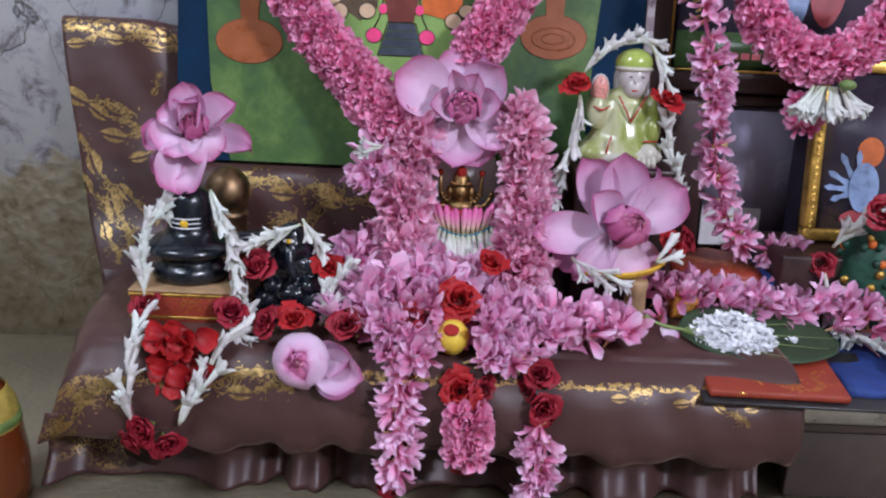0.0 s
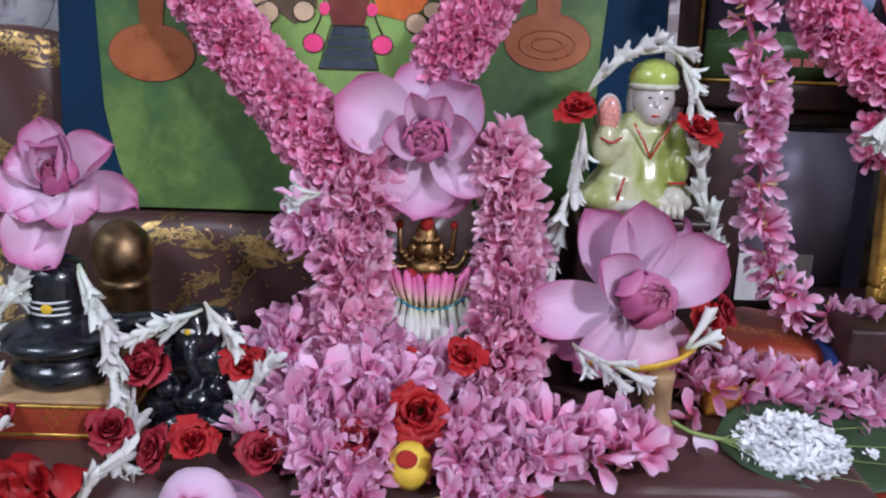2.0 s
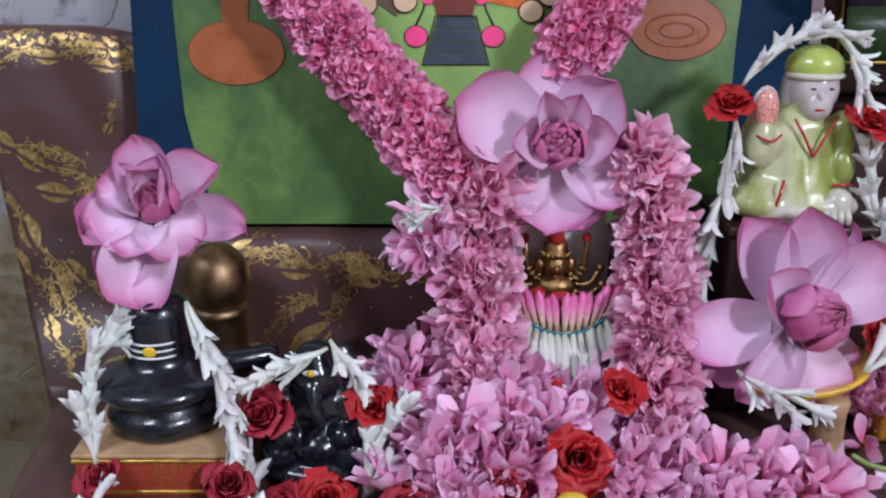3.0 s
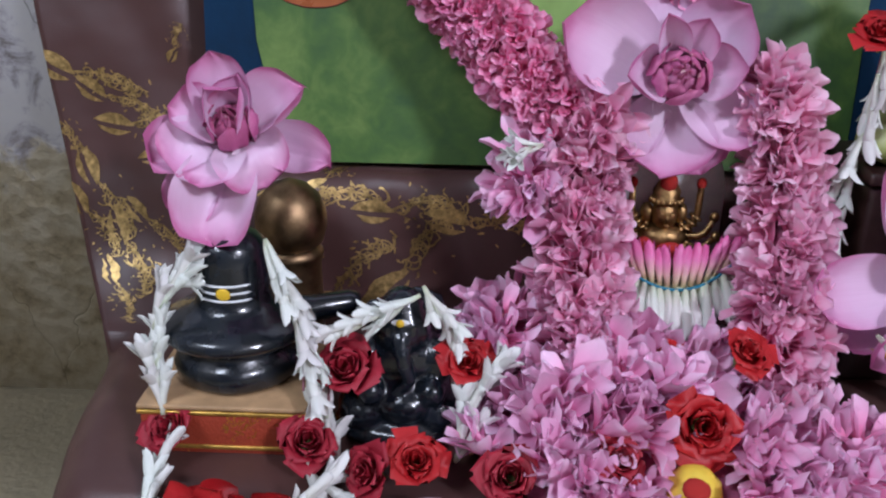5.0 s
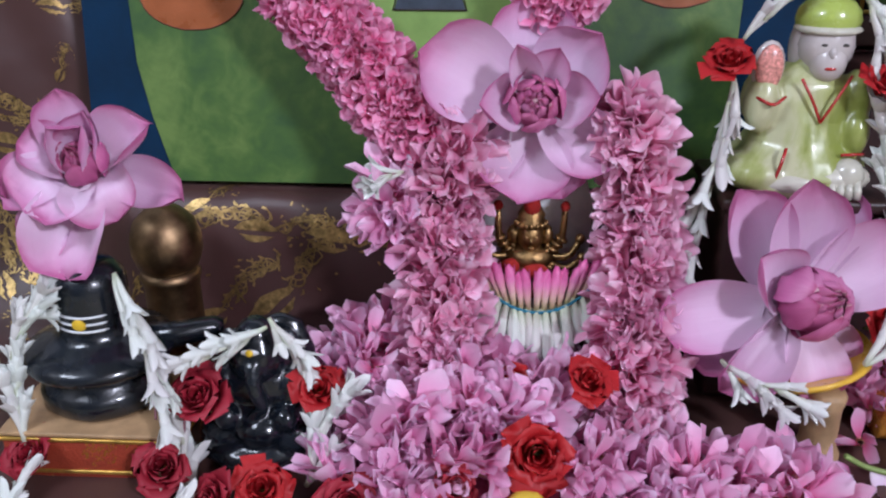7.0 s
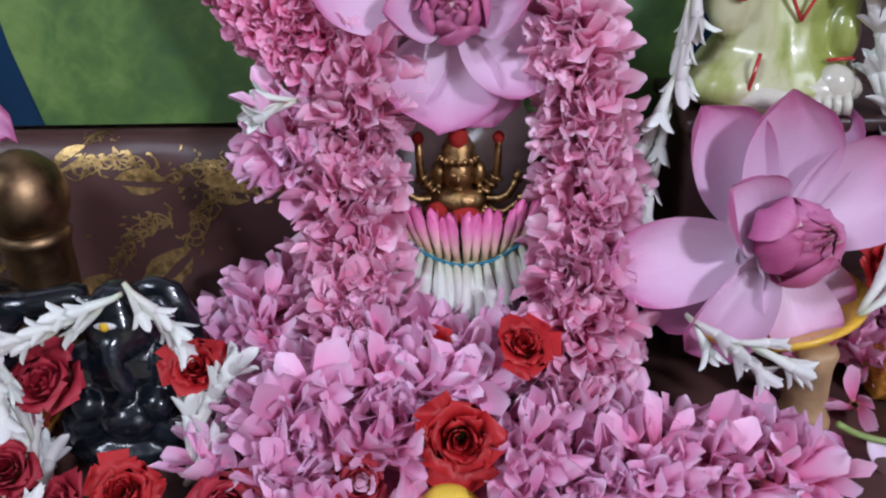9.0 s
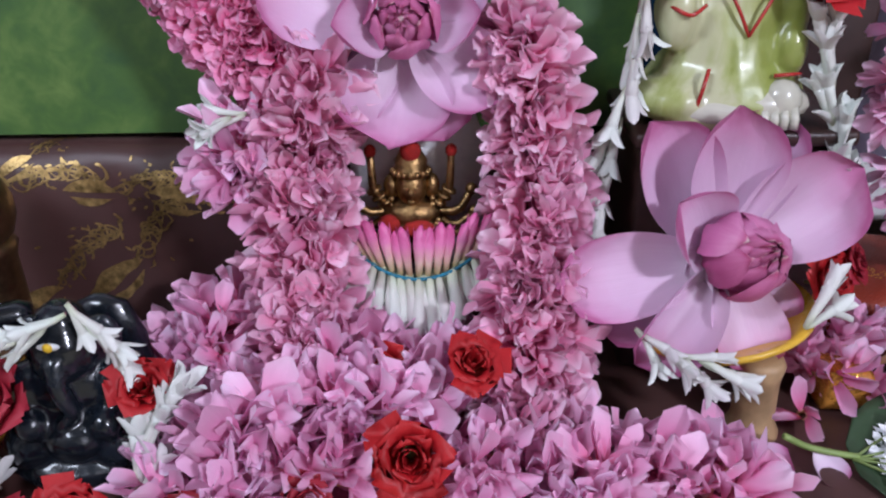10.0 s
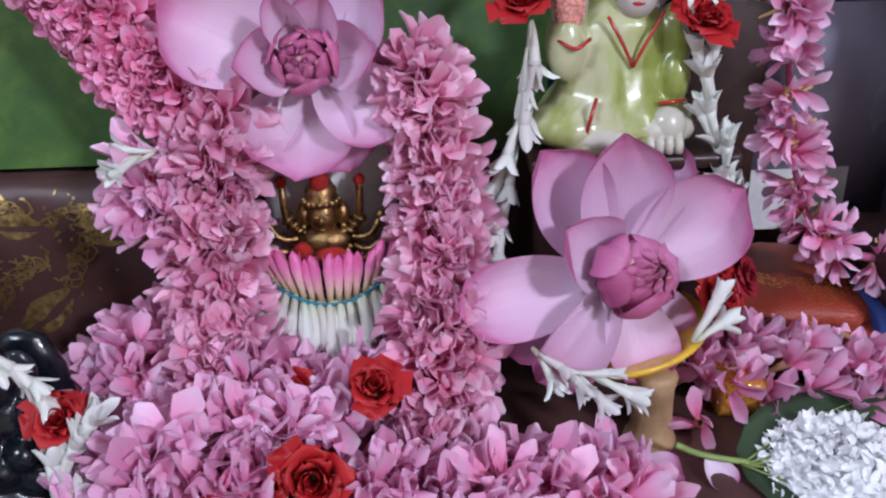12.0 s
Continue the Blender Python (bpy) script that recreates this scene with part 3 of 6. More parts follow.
def tuberose_mesh(seed):
    """A waxy white tuberose: a curved tube that opens into a few blunt lobes along +z."""
    r = random.Random(seed)
    s = Shape()
    closed = r.random() < 0.35
    v, f, uv = tube([(0, 0, 0), (0.0009, 0, 0.006), (0.0008, 0.0008, 0.012), (0.0003, 0.0012, 0.017), (0, 0.0014, 0.0205), (0, 0.0014, 0.022)],
                    [0.0013, 0.0017, 0.0021, 0.0026, 0.0030, 0.0020], 9)
    s.add(v, f, uv)
    n = 4 if closed else 5
    for k in range(n):
        L = r.uniform(0.0115, 0.0160)
        rise = r.uniform(78, 92) if closed else r.uniform(48, 84)
        v, f, uv = petal(L, r.uniform(0.0064, 0.0080), rise, r.uniform(-24, 22), 0.6, 4, 7, 0.42, 0.34, 0.07, seed + k, 0.0014, foot=0.5, end=0.04)
        s.add(v, f, [(a, 0.6 + 0.4 * b) for a, b in uv], 0, Matrix.Translation((0, 0.0014, 0.0185)) @ Matrix.Rotation(2 * math.pi * k / n + r.uniform(-0.3, 0.3), 4, "Z"))
    return s.mesh("tuberose", M["ivory"])


TUBEROSES = [tuberose_mesh(41 + 9 * k) for k in range(8)]


def tuberose_chain(label, points, steps, rnd, per=2, size=1.0, group="tuberose strings", splay=16, flip=False):
    """A string of tuberoses threaded head to tail along points."""
    chain = thing("tuberose_string", label, "flower string", group)
    line = spline(points, 40)
    v, f, uv = tube(line, 0.0009, 5)
    put("thread", mesh_of("thread", v, f, uv, [M["string"]]), chain)
    if flip:
        line = line[::-1]
    for k in range(steps):
        i = int(k / steps * 38)
        d = (line[min(i + 3, 39)] - line[max(i - 1, 0)]).normalized()
        for q in range(per):
            w = d + Vector((rnd.uniform(-1, 1), rnd.uniform(-0.8, 0.5), rnd.uniform(-1, 1))) * math.tan(radians(splay))
            put("tuberose", TUBEROSES[rnd.randrange(8)], chain, facing(line[i] + Vector((0, -0.0015, 0)), w, rnd.uniform(0, 360), size * rnd.uniform(1.05, 1.3)))
    return chain

# ---- setting ----
FLOOR = 0.292
SEAT = 0.457


def structure(name, bm, material, label, category):
    return tagged(part(name, bm, material, None), label, category, kind="structure")


structure("floor", box_bm(-2.0, 3.4, -2.7, 1.3, FLOOR - 0.1, FLOOR), M["floor"], "grey-brown worn cement floor", "floor")
structure("wall_north", box_bm(-2.0, 3.4, 1.15, 1.3, FLOOR, 2.9), M["wall"], "flaking bluish-white limewash over bare ochre masonry", "wall")
# out of view: three walls and a ceiling added to bounce fill light
structure("wall_south", box_bm(-2.0, 3.4, -2.8, -2.7, FLOOR, 2.9), M["room"], "unseen pale wall added to bounce fill light", "wall")
structure("wall_west", box_bm(-2.1, -2.0, -2.7, 1.15, FLOOR, 2.9), M["room"], "unseen pale wall added to bounce fill light", "wall")
structure("wall_east", box_bm(3.4, 3.5, -2.7, 1.15, FLOOR, 2.9), M["room"], "unseen pale wall added to bounce fill light", "wall")
structure("ceiling", box_bm(-2.1, 3.5, -2.8, 1.3, 2.9, 3.0), M["room"], "unseen pale ceiling added to bounce fill light", "ceiling")

# ---- the bench and its silk ----
bench = thing("low_bench", "low wooden bench hidden under a silk drape", "bench", at=(0, 0.9, FLOOR))
for nm, b in (("seat_board", (-0.33, 0.36, 0.785, 1.05, 0.42, 0.445)), ("back_board", (-0.44, 0.26, 1.105, 1.12, 0.3, 0.725)), ("back_step", (-0.29, 0.27, 1.025, 1.06, 0.446, 0.575))):
    part(nm, box_bm(b[0], b[1], b[2] , b[3], b[4], b[5], 0.004), M["wood_dark"], bench).matrix_basis = Matrix.Translation((0, -0.9, -FLOOR))
for x in (-0.30, 0.32):
    for y in (0.82, 1.02):
        part("leg", box_bm(x - 0.02, x + 0.02, y - 0.02, y + 0.02, FLOOR, 0.42, 0.004), M["wood_dark"], bench).matrix_basis = Matrix.Translation((0, -0.9, -FLOOR))


def drape_profile(step):
    """The silk's way from the back's top over the seat and down in front: (y, z)."""
    plain_back = [(1.118, 0.700), (1.116, 0.742), (1.094, 0.744), (1.080, 0.690), (1.062, 0.610), (1.046, 0.560), (1.026, 0.500), (0.985, SEAT + 0.006)]
    stepped = [(1.118, 0.700), (1.116, 0.735), (1.098, 0.738), (1.090, 0.690), (1.078, 0.600), (1.050, 0.583), (1.012, 0.572), (0.990, SEAT + 0.010)]
    head = [(a[0] * (1 - step) + b[0] * step, a[1] * (1 - step) + b[1] * step) for a, b in zip(plain_back, stepped)]
    return head + [(0.955, SEAT), (0.88, SEAT), (0.82, SEAT), (0.785, SEAT - 0.004), (0.764, SEAT - 0.020), (0.752, SEAT - 0.042), (0.746, 0.388), (0.748, 0.362), (0.762, 0.350), (0.790, 0.346), (0.800, 0.326), (0.782, 0.294)]


BORDER_TOP, BORDER_FRONT = 0.075, 0.0
NS, NX = 150, 150


# woven motifs: x across, s along the silk, turn in degrees, size
SPRAYS = [(-0.356, 0.143, 62, 0.030), (-0.430, 0.165, -28, 0.080), (-0.385, 0.205, -10, 0.070), (-0.415, 0.262, -70, 0.072), (-0.392, 0.312, -75, 0.070), (-0.455, 0.205, -60, 0.050), (-0.405, 0.185, -34, 0.065), (-0.360, 0.225, 15, 0.055), (-0.425, 0.285, -62, 0.06), (-0.375, 0.290, -50, 0.055), (-0.398, 0.345, -70, 0.055), (-0.44, 0.09, 5, 0.05), (-0.39, 0.086, -5, 0.05), (-0.345, 0.088, 8, 0.045),
          (-0.215, 0.350, 32, 0.085), (-0.160, 0.330, 38, 0.095), (-0.105, 0.296, -16, 0.075), (-0.232, 0.280, -8, 0.085), (-0.165, 0.286, -4, 0.070), (-0.222, 0.262, 30, 0.055), (-0.290, 0.330, 20, 0.070), (-0.120, 0.232, 0, 0.055),
          (-0.345, 0.660, 40, 0.075), (-0.315, 0.632, 12, 0.060), (-0.372, 0.700, 60, 0.070), (-0.205, 0.634, 4, 0.075), (-0.165, 0.640, -4, 0.055), (0.200, 0.632, 2, 0.035), (0.262, 0.634, 6, 0.035), (0.300, 0.645, -40, 0.035), (0.330, 0.636, 10, 0.032)]


def spray_strokes(x0, s0, turn, size, seed):
    """One spray: a tapered leaf, a curved stem and a lacy head of curls, as strips of paired points."""
    r = random.Random(900 + seed)
    c, d = math.cos(radians(turn)), math.sin(radians(turn))

    def at(a, b):
        return x0 + size * (a * c - b * d), s0 - size * (a * d + b * c)

    def strip(path, width):
        out = []
        for q, (a, b) in enumerate(path):
            a2, b2 = path[min(q + 1, len(path) - 1)]
            a1, b1 = path[max(q - 1, 0)]
            l = math.hypot(a2 - a1, b2 - b1) or 1.0
            w = width(q / (len(path) - 1)) / 2
            out.append((at(a - (b2 - b1) / l * w, b + (a2 - a1) / l * w), at(a + (b2 - b1) / l * w, b - (a2 - a1) / l * w)))
        return out

    lines = [strip([(-0.55 + 0.5 * t, -0.10 + 0.05 * math.sin(3 * t)) for t in np.linspace(0, 1, 9)], lambda t: 0.13 * math.sin(math.pi * t) ** 0.8 + 0.004),
             strip([(-0.50 + 0.42 * t, -0.16 - 0.05 * math.sin(3 * t)) for t in np.linspace(0, 1, 9)], lambda t: 0.07 * math.sin(math.pi * t) + 0.004),
             strip([(-0.1 + 0.7 * t, -0.08 + 0.16 * math.sin(2.4 * t)) for t in np.linspace(0, 1, 12)], lambda t: 0.022)]
    for q in range(22):
        a0 = -0.05 + 0.029 * q
        side = 1 if q % 2 else -1
        reach = r.uniform(0.12, 0.30)
        bend = r.uniform(2.6, 6.5) * side
        ang = side * r.uniform(0.7, 1.3)
        a, b, path = a0, -0.08 + 0.16 * math.sin(2.4 * (a0 + 0.1) / 0.7), []
        for _ in range(12):
            path.append((a, b))
            a += math.cos(ang) * reach / 9
            b += math.sin(ang) * reach / 9
            ang -= bend / 12
        lines.append(strip(path, lambda t: 0.009 + 0.011 * t))
    for q in range(16):
        a, b = r.uniform(-0.05, 0.65), r.uniform(-0.24, 0.26)
        ang, l = r.uniform(0, 6.3), r.uniform(0.03, 0.07)
        lines.append(strip([(a + math.cos(ang) * l * t, b + math.sin(ang) * l * t) for t in (0, 0.25, 0.5, 0.75, 1)], lambda t: 0.020 * math.sin(math.pi * t) + 0.003))
    return lines


def build_drape():
    global BORDER_FRONT
    v, uv = [], []
    lefts = [(-0.470, 0), (-0.475, 1), (-0.475, 2), (-0.466, 3), (-0.452, 4), (-0.444, 5), (-0.430, 6), (-0.405, 7), (-0.392, 8), (-0.380, 9), (-0.366, 10), (-0.358, 11), (-0.358, 12), (-0.364, 13), (-0.374, 14), (-0.380, 15), (-0.384, 16), (-0.388, 17), (-0.390, 18), (-0.392, 19)]
    rights = [(0.28, 0), (0.28, 6), (0.33, 8), (0.365, 10), (0.372, 12), (0.374, 14), (0.366, 16), (0.36, 19)]
    lx = np.interp(np.linspace(0, 19, NS), [b for _, b in lefts], [a for a, _ in lefts])
    rx = np.interp(np.linspace(0, 19, NS), [b for _, b in rights], [a for a, _ in rights])
    for i in range(NX + 1):
        t = i / NX
        x_mid = -0.47 + t * 0.84
        st = min(1, max(0, (x_mid + 0.36) / 0.06))
        st = st * st * (3 - 2 * st)
        prof = spline([(0, a, b) for a, b in drape_profile(st)], NS)
        s = 0.0
        for j, p in enumerate(prof):
            if j:
                s += (p - prof[j - 1]).length
            x = lx[j] + (rx[j] - lx[j]) * t
            k = j / (NS - 1) * 19
            y, z = p.y, p.z
            soft = 0.0035 * noise.noise((x * 9, k * 0.5, 3.0)) + 0.0022 * noise.noise((x * 24 + z * 14, y * 20, 7.0))
            if k > 14.5:
                g = min(1, (k - 14.5) / 2)
                ph = x * 58 + 5.5 * noise.noise((x * 5, 0.3, 1))
                pleat = math.sin(ph) + 0.5 * math.sin(2.3 * ph + 1)
                y += g * 0.013 * pleat
                z += g * 0.004 * math.sin(ph + 1.2) * (1 if k < 17 else 0)
            if k < 7:
                y -= soft * 2.0
            elif k < 11:
                z += abs(soft)
            else:
                y -= soft * 1.6
                z += soft * 0.7
            edge = max(0.0, 1 - (x - lx[j]) / 0.03)
            z -= edge * edge * (0.020 if 7.5 < k < 14 else 0.0)
            v.append((x, y, z))
            uv.append((x, s))
            if i == NX // 2 and BORDER_FRONT == 0.0 and k > 12.15:
                BORDER_FRONT = s
    f = []
    for i in range(NX):
        for j in range(NS - 1):
            a = i * NS + j
            f.append((a, a + 1, a + NS + 1, a + NS))
    me = mesh_of("silk_drape", v, f, uv)
    ob = tagged(new("silk_drape", me), "brown silk sari cloth with woven gold sprays, draped over the bench", "cloth")
    me.materials.append(silk())
    grid = np.array(v).reshape(NX + 1, NS, 3)
    along_s = np.array(uv)[:, 1].reshape(NX + 1, NS)

    def on_silk(x, s, out=0.0006):
        """The place on the silk at x across and s along it."""
        i = NX // 2
        for _ in range(4):
            j = min(NS - 2, max(0, int(np.searchsorted(along_s[i], s)) - 1))
            fi = (x - lx[j]) / (rx[j] - lx[j]) * NX
            i = int(min(NX - 1, max(0, fi)))
        tj = (s - along_s[i][j]) / max(1e-6, along_s[i][j + 1] - along_s[i][j])
        ti = min(1.0, max(0.0, fi - i))
        p = (grid[i, j] * (1 - ti) + grid[i + 1, j] * ti) * (1 - tj) + (grid[i, j + 1] * (1 - ti) + grid[i + 1, j + 1] * ti) * tj
        nor = np.cross(grid[i, j + 1] - grid[i, j], grid[i + 1, j] - grid[i, j])
        return p + nor / np.linalg.norm(nor) * out

    sv, sf = [], []
    for k, (x, s, turn, size) in enumerate(SPRAYS):
        for line in spray_strokes(x, s, turn, size, k):
            n0 = len(sv)
            for (x1, s1), (x2, s2) in line:
                sv += [on_silk(x1, s1), on_silk(x2, s2)]
            sf += [(n0 + 2 * q, n0 + 2 * q + 1, n0 + 2 * q + 3, n0 + 2 * q + 2) for q in range(len(line) - 1)]
    tagged(put("gold_weave", mesh_of("gold_weave", sv, sf, None, [M["zari"]]), ob), "sprays woven in gold thread", kind="stuff")
    sol = ob.modifiers.new("thick", "SOLIDIFY")
    sol.thickness, sol.offset = 0.0012, -1


build_drape()

# ---- the painted board ----
LEANB = math.atan2(0.035, 0.205)


def on_board(x, z, out=0.0):
    """A place on the painted board's face: x across, z the world's height."""
    return Vector((x, 1.030 + (z - 0.588) * math.tan(LEANB) - out * math.cos(LEANB), z + out * math.sin(LEANB) * 0.3))


def board_patch(name, outline, material, parent, out, thick=0.0012, label=""):
    """A raised patch of paint with the outline (x, z) on the board."""
    bm = bmesh.new()
    front = [bm.verts.new(on_board(x, z, out + thick)) for x, z in outline]
    back = [bm.verts.new(on_board(x, z, out)) for x, z in outline]
    n = len(outline)
    bm.faces.new(front)
    for k in range(n):
        bm.faces.new((front[k], back[k], back[(k + 1) % n], front[(k + 1) % n]))
    bmesh.ops.recalc_face_normals(bm, faces=bm.faces[:])
    return part(name, bm, material, parent, label, smooth=False)


def oval(cx, cz, rx, rz, n=28, seed=0):
    return [(cx + rx * math.cos(2 * math.pi * k / n) * (1 + 0.03 * noise.noise((k * 0.8, seed, 0))), cz + rz * math.sin(2 * math.pi * k / n) * (1 + 0.03 * noise.noise((k * 0.8, seed, 5)))) for k in range(n)]


def ring_line(name, outline, material, parent, out, width=0.0012, close=True):
    pts = [on_board(x, z, out) for x, z in outline]
    if close:
        pts += pts[:2]
    v, f, uv = tube(pts, width, 5)
    return put(name, mesh_of(name, v, f, uv, [material]), parent)


board = thing("painted_board", "hand-painted board with green ground, navy border and clay lamps", "painting")
bm = bmesh.new()
corner = [(-0.318, 0.588), (0.246, 0.588), (0.246, 1.0), (-0.318, 1.0)]
fr = [bm.verts.new(on_board(x, z)) for x, z in corner]
bk = [bm.verts.new(on_board(x, z) + Vector((0, 0.016, 0))) for x, z in corner]
bm.faces.new(fr)
bm.faces.new(bk[::-1])
for k in range(4):
    bm.faces.new((fr[k], bk[k], bk[(k + 1) % 4], fr[(k + 1) % 4]))
bmesh.ops.recalc_face_normals(bm, faces=bm.faces[:])
part("panel", bm, M["navy"], board, "navy blue painted panel", False)
ground_shape = [(-0.252, 0.5885)] + [(x, 0.5885) for x in (-0.1, 0.0, 0.1)] + [(0.180, 0.5885), (0.183, 0.66), (0.186, 0.74), (0.191, 0.80), (0.192, 0.99), (-0.285, 0.99), (-0.284, 0.80), (-0.281, 0.74), (-0.277, 0.68), (-0.268, 0.64)]
board_patch("green_ground", ground_shape, M["grass_green"], board, 0.0006, 0.0012, "mottled green oil paint")
board_patch("silver_edge", [(0.246, 0.60), (0.256, 0.60), (0.258, 0.99), (0.248, 0.99)], M["steel"], board, -0.004, 0.006, "grey metal edge")
for cx, cz, s in ((-0.231, 0.734, 1), (0.136, 0.754, 1)):
    lamp = [(cx + dx, cz + dz) for dx, dz in ((-0.010, 0.012), (-0.012, 0.05), (-0.016, 0.075), (-0.014, 0.2), (0.014, 0.2), (0.016, 0.075), (0.012, 0.05), (0.010, 0.012))]
    foot = oval(cx, cz - 0.003, 0.040, 0.026, 32, cx * 9)
    board_patch("lamp_foot", foot, M["terracotta"], board, 0.0018, 0.0010, "terracotta painted oil lamp foot")
    board_patch("lamp_stem", lamp, M["terracotta"], board, 0.0022, 0.0010)
    ring_line("lamp_outline", foot, M["maroon_paint"], board, 0.0024, 0.0006)
    for k, (rx, rz) in enumerate(((0.026, 0.013), (0.014, 0.006)) if cx > 0 else ()):
        ring_line("lamp_coil", oval(cx, cz - 0.005, rx, rz, 26, k), M["terracotta"], board, 0.0026, 0.0012)
board_patch("halo_ground", oval(-0.049, 0.735, 0.075, 0.075, 30, 3), plain("light_green_paint", (0.23, 0.38, 0.10), 0.4, vary=0.2, scale=25), board, 0.0018, 0.0005)
for k in range(4):
    z = 0.722 + k * 0.0095
    board_patch("stool_tier", [(-0.075 + 0.003 * k, z), (-0.021 - 0.003 * k, z), (-0.024 - 0.003 * k, z + 0.0085), (-0.072 + 0.003 * k, z + 0.0085)], M["slate"], board, 0.0026, 0.0012)
ring_line("stool_outline", [(-0.076, 0.7215), (-0.020, 0.7215), (-0.031, 0.760), (-0.065, 0.760)], M["outline"], board, 0.0036, 0.0007)
for cx in (-0.081, -0.017):
    board_patch("pink_lotus_dot", oval(cx, 0.744, 0.0095, 0.0085, 18, cx), M["hot_pink"], board, 0.0026, 0.0014, "hot pink painted dot")
    ring_line("dot_outline", oval(cx, 0.744, 0.0095, 0.0085, 18, cx), M["outline"], board, 0.0036, 0.0006)
    s = 1 if cx > -0.05 else -1
    ring_line("flower_stalk", [(cx, 0.753), (cx - s * 0.006, 0.765), (cx - s * 0.010, 0.785), (cx - s * 0.010, 0.81)], M["outline"], board, 0.0028, 0.0009, False)
    board_patch("small_dot", oval(cx - s * 0.010, 0.775, 0.005, 0.006, 12, cx), M["hot_pink"], board, 0.0030, 0.0014)
board_patch("painted_robe", [(-0.064, 0.761), (-0.034, 0.761), (-0.028, 0.79), (-0.03, 0.86), (-0.068, 0.86), (-0.070, 0.79)], M["maroon_paint"], board, 0.0026, 0.0012)
board_patch("painted_robe", [(-0.024, 0.772), (0.004, 0.766), (0.024, 0.78), (0.026, 0.86), (-0.026, 0.86)], M["orange_paint"], board, 0.0024, 0.0010)
board_patch("painted_robe", [(-0.124, 0.778), (-0.098, 0.760), (-0.078, 0.775), (-0.074, 0.86), (-0.126, 0.86)], M["brown_paint"], board, 0.0024, 0.0010)
for cx, cz, rx, rz in ((-0.124, 0.770, 0.011, 0.010), (-0.090, 0.772, 0.010, 0.009), (0.014, 0.764, 0.010, 0.009), (0.030, 0.776, 0.010, 0.008), (-0.132, 0.79, 0.012, 0.014)):
    board_patch("painted_shape", oval(cx, cz, rx, rz, 16, cx), M["cream_paint"], board, 0.0034, 0.0012, "cream painted shape")
    ring_line("shape_outline", oval(cx, cz, rx, rz, 16, cx), M["outline"], board, 0.0044, 0.0006)

# ---- the middle: garlands, idol, pile ----
rnd = random.Random(5)


def garland(label, points, radius, count, key, group="", **kw):
    g = thing("oleander_garland", label, "flower garland", group)
    rope_core(g, points, [r * 0.6 for r in radius], M["core_pink"])
    strew(g, along(points, radius, count, rnd, **kw), key)
    return g


garland("thick ruffled deep-pink oleander garland hanging over the painted board",
        [(-0.205, 1.030, 0.83), (-0.165, 1.022, 0.775), (-0.135, 1.012, 0.740), (-0.100, 0.998, 0.703), (-0.068, 0.982, 0.668), (-0.040, 0.965, 0.640)],
        [0.016, 0.018, 0.020, 0.021, 0.021, 0.017], 560, "hot", "board garland", lean=(0, -0.2, 0.0), jitter=0.5)
garland("thick ruffled deep-pink oleander garland hanging over the painted board",
        [(0.105, 1.030, 0.84), (0.073, 1.022, 0.785), (0.050, 1.008, 0.748), (0.034, 1.004, 0.726)],
        [0.018, 0.019, 0.019, 0.014], 350, "hot", "board garland", lean=(0, -0.2, 0.0), jitter=0.5)
garland("pink oleander garland falling beside the idol into the heap",
        [(-0.020, 0.960, 0.648), (-0.032, 0.945, 0.610), (-0.032, 0.935, 0.575), (-0.030, 0.918, 0.535), (-0.028, 0.892, 0.500), (-0.032, 0.862, 0.478), (-0.028, 0.825, 0.462)],
        [0.007, 0.011, 0.013, 0.015, 0.017, 0.019, 0.016], 215, "pink", "idol garland", lean=(0, -0.45, 0.65), jitter=0.45, size=1.06)
garland("pink oleander garland falling beside the idol into the heap",
        [(0.090, 0.965, 0.672), (0.099, 0.950, 0.642), (0.103, 0.938, 0.600), (0.101, 0.912, 0.555), (0.097, 0.885, 0.512), (0.092, 0.858, 0.476), (0.086, 0.830, 0.462)],
        [0.004, 0.007, 0.009, 0.011, 0.014, 0.017, 0.015], 180, "pink", "idol garland", lean=(0, -0.45, 0.65), jitter=0.45, size=1.06)


def heap_height(x, y):
    """The heap's surface over the seat."""
    h = 0.052 * math.exp(-((x - 0.024) / 0.066) ** 2 - ((y - 0.875) / 0.055) ** 2)
    h += 0.060 * math.exp(-((x + 0.088) / 0.030) ** 2 - ((y - 0.925) / 0.045) ** 2)
    h += 0.034 * math.exp(-((x + 0.050) / 0.045) ** 2 - ((y - 0.84) / 0.055) ** 2)
    h += 0.018 * math.exp(-((x - 0.14) / 0.085) ** 2 - ((y - 0.820) / 0.028) ** 2)
    h += 0.020 * math.exp(-((x - 0.02) / 0.075) ** 2 - ((y - 0.800) / 0.030) ** 2)
    return h


CLEAR = ((0.030, 0.816, 0.025), (0.064, 0.846, 0.020), (0.026, 0.780, 0.030), (-0.018, 0.790, 0.013), (-0.080, 0.786, 0.014))


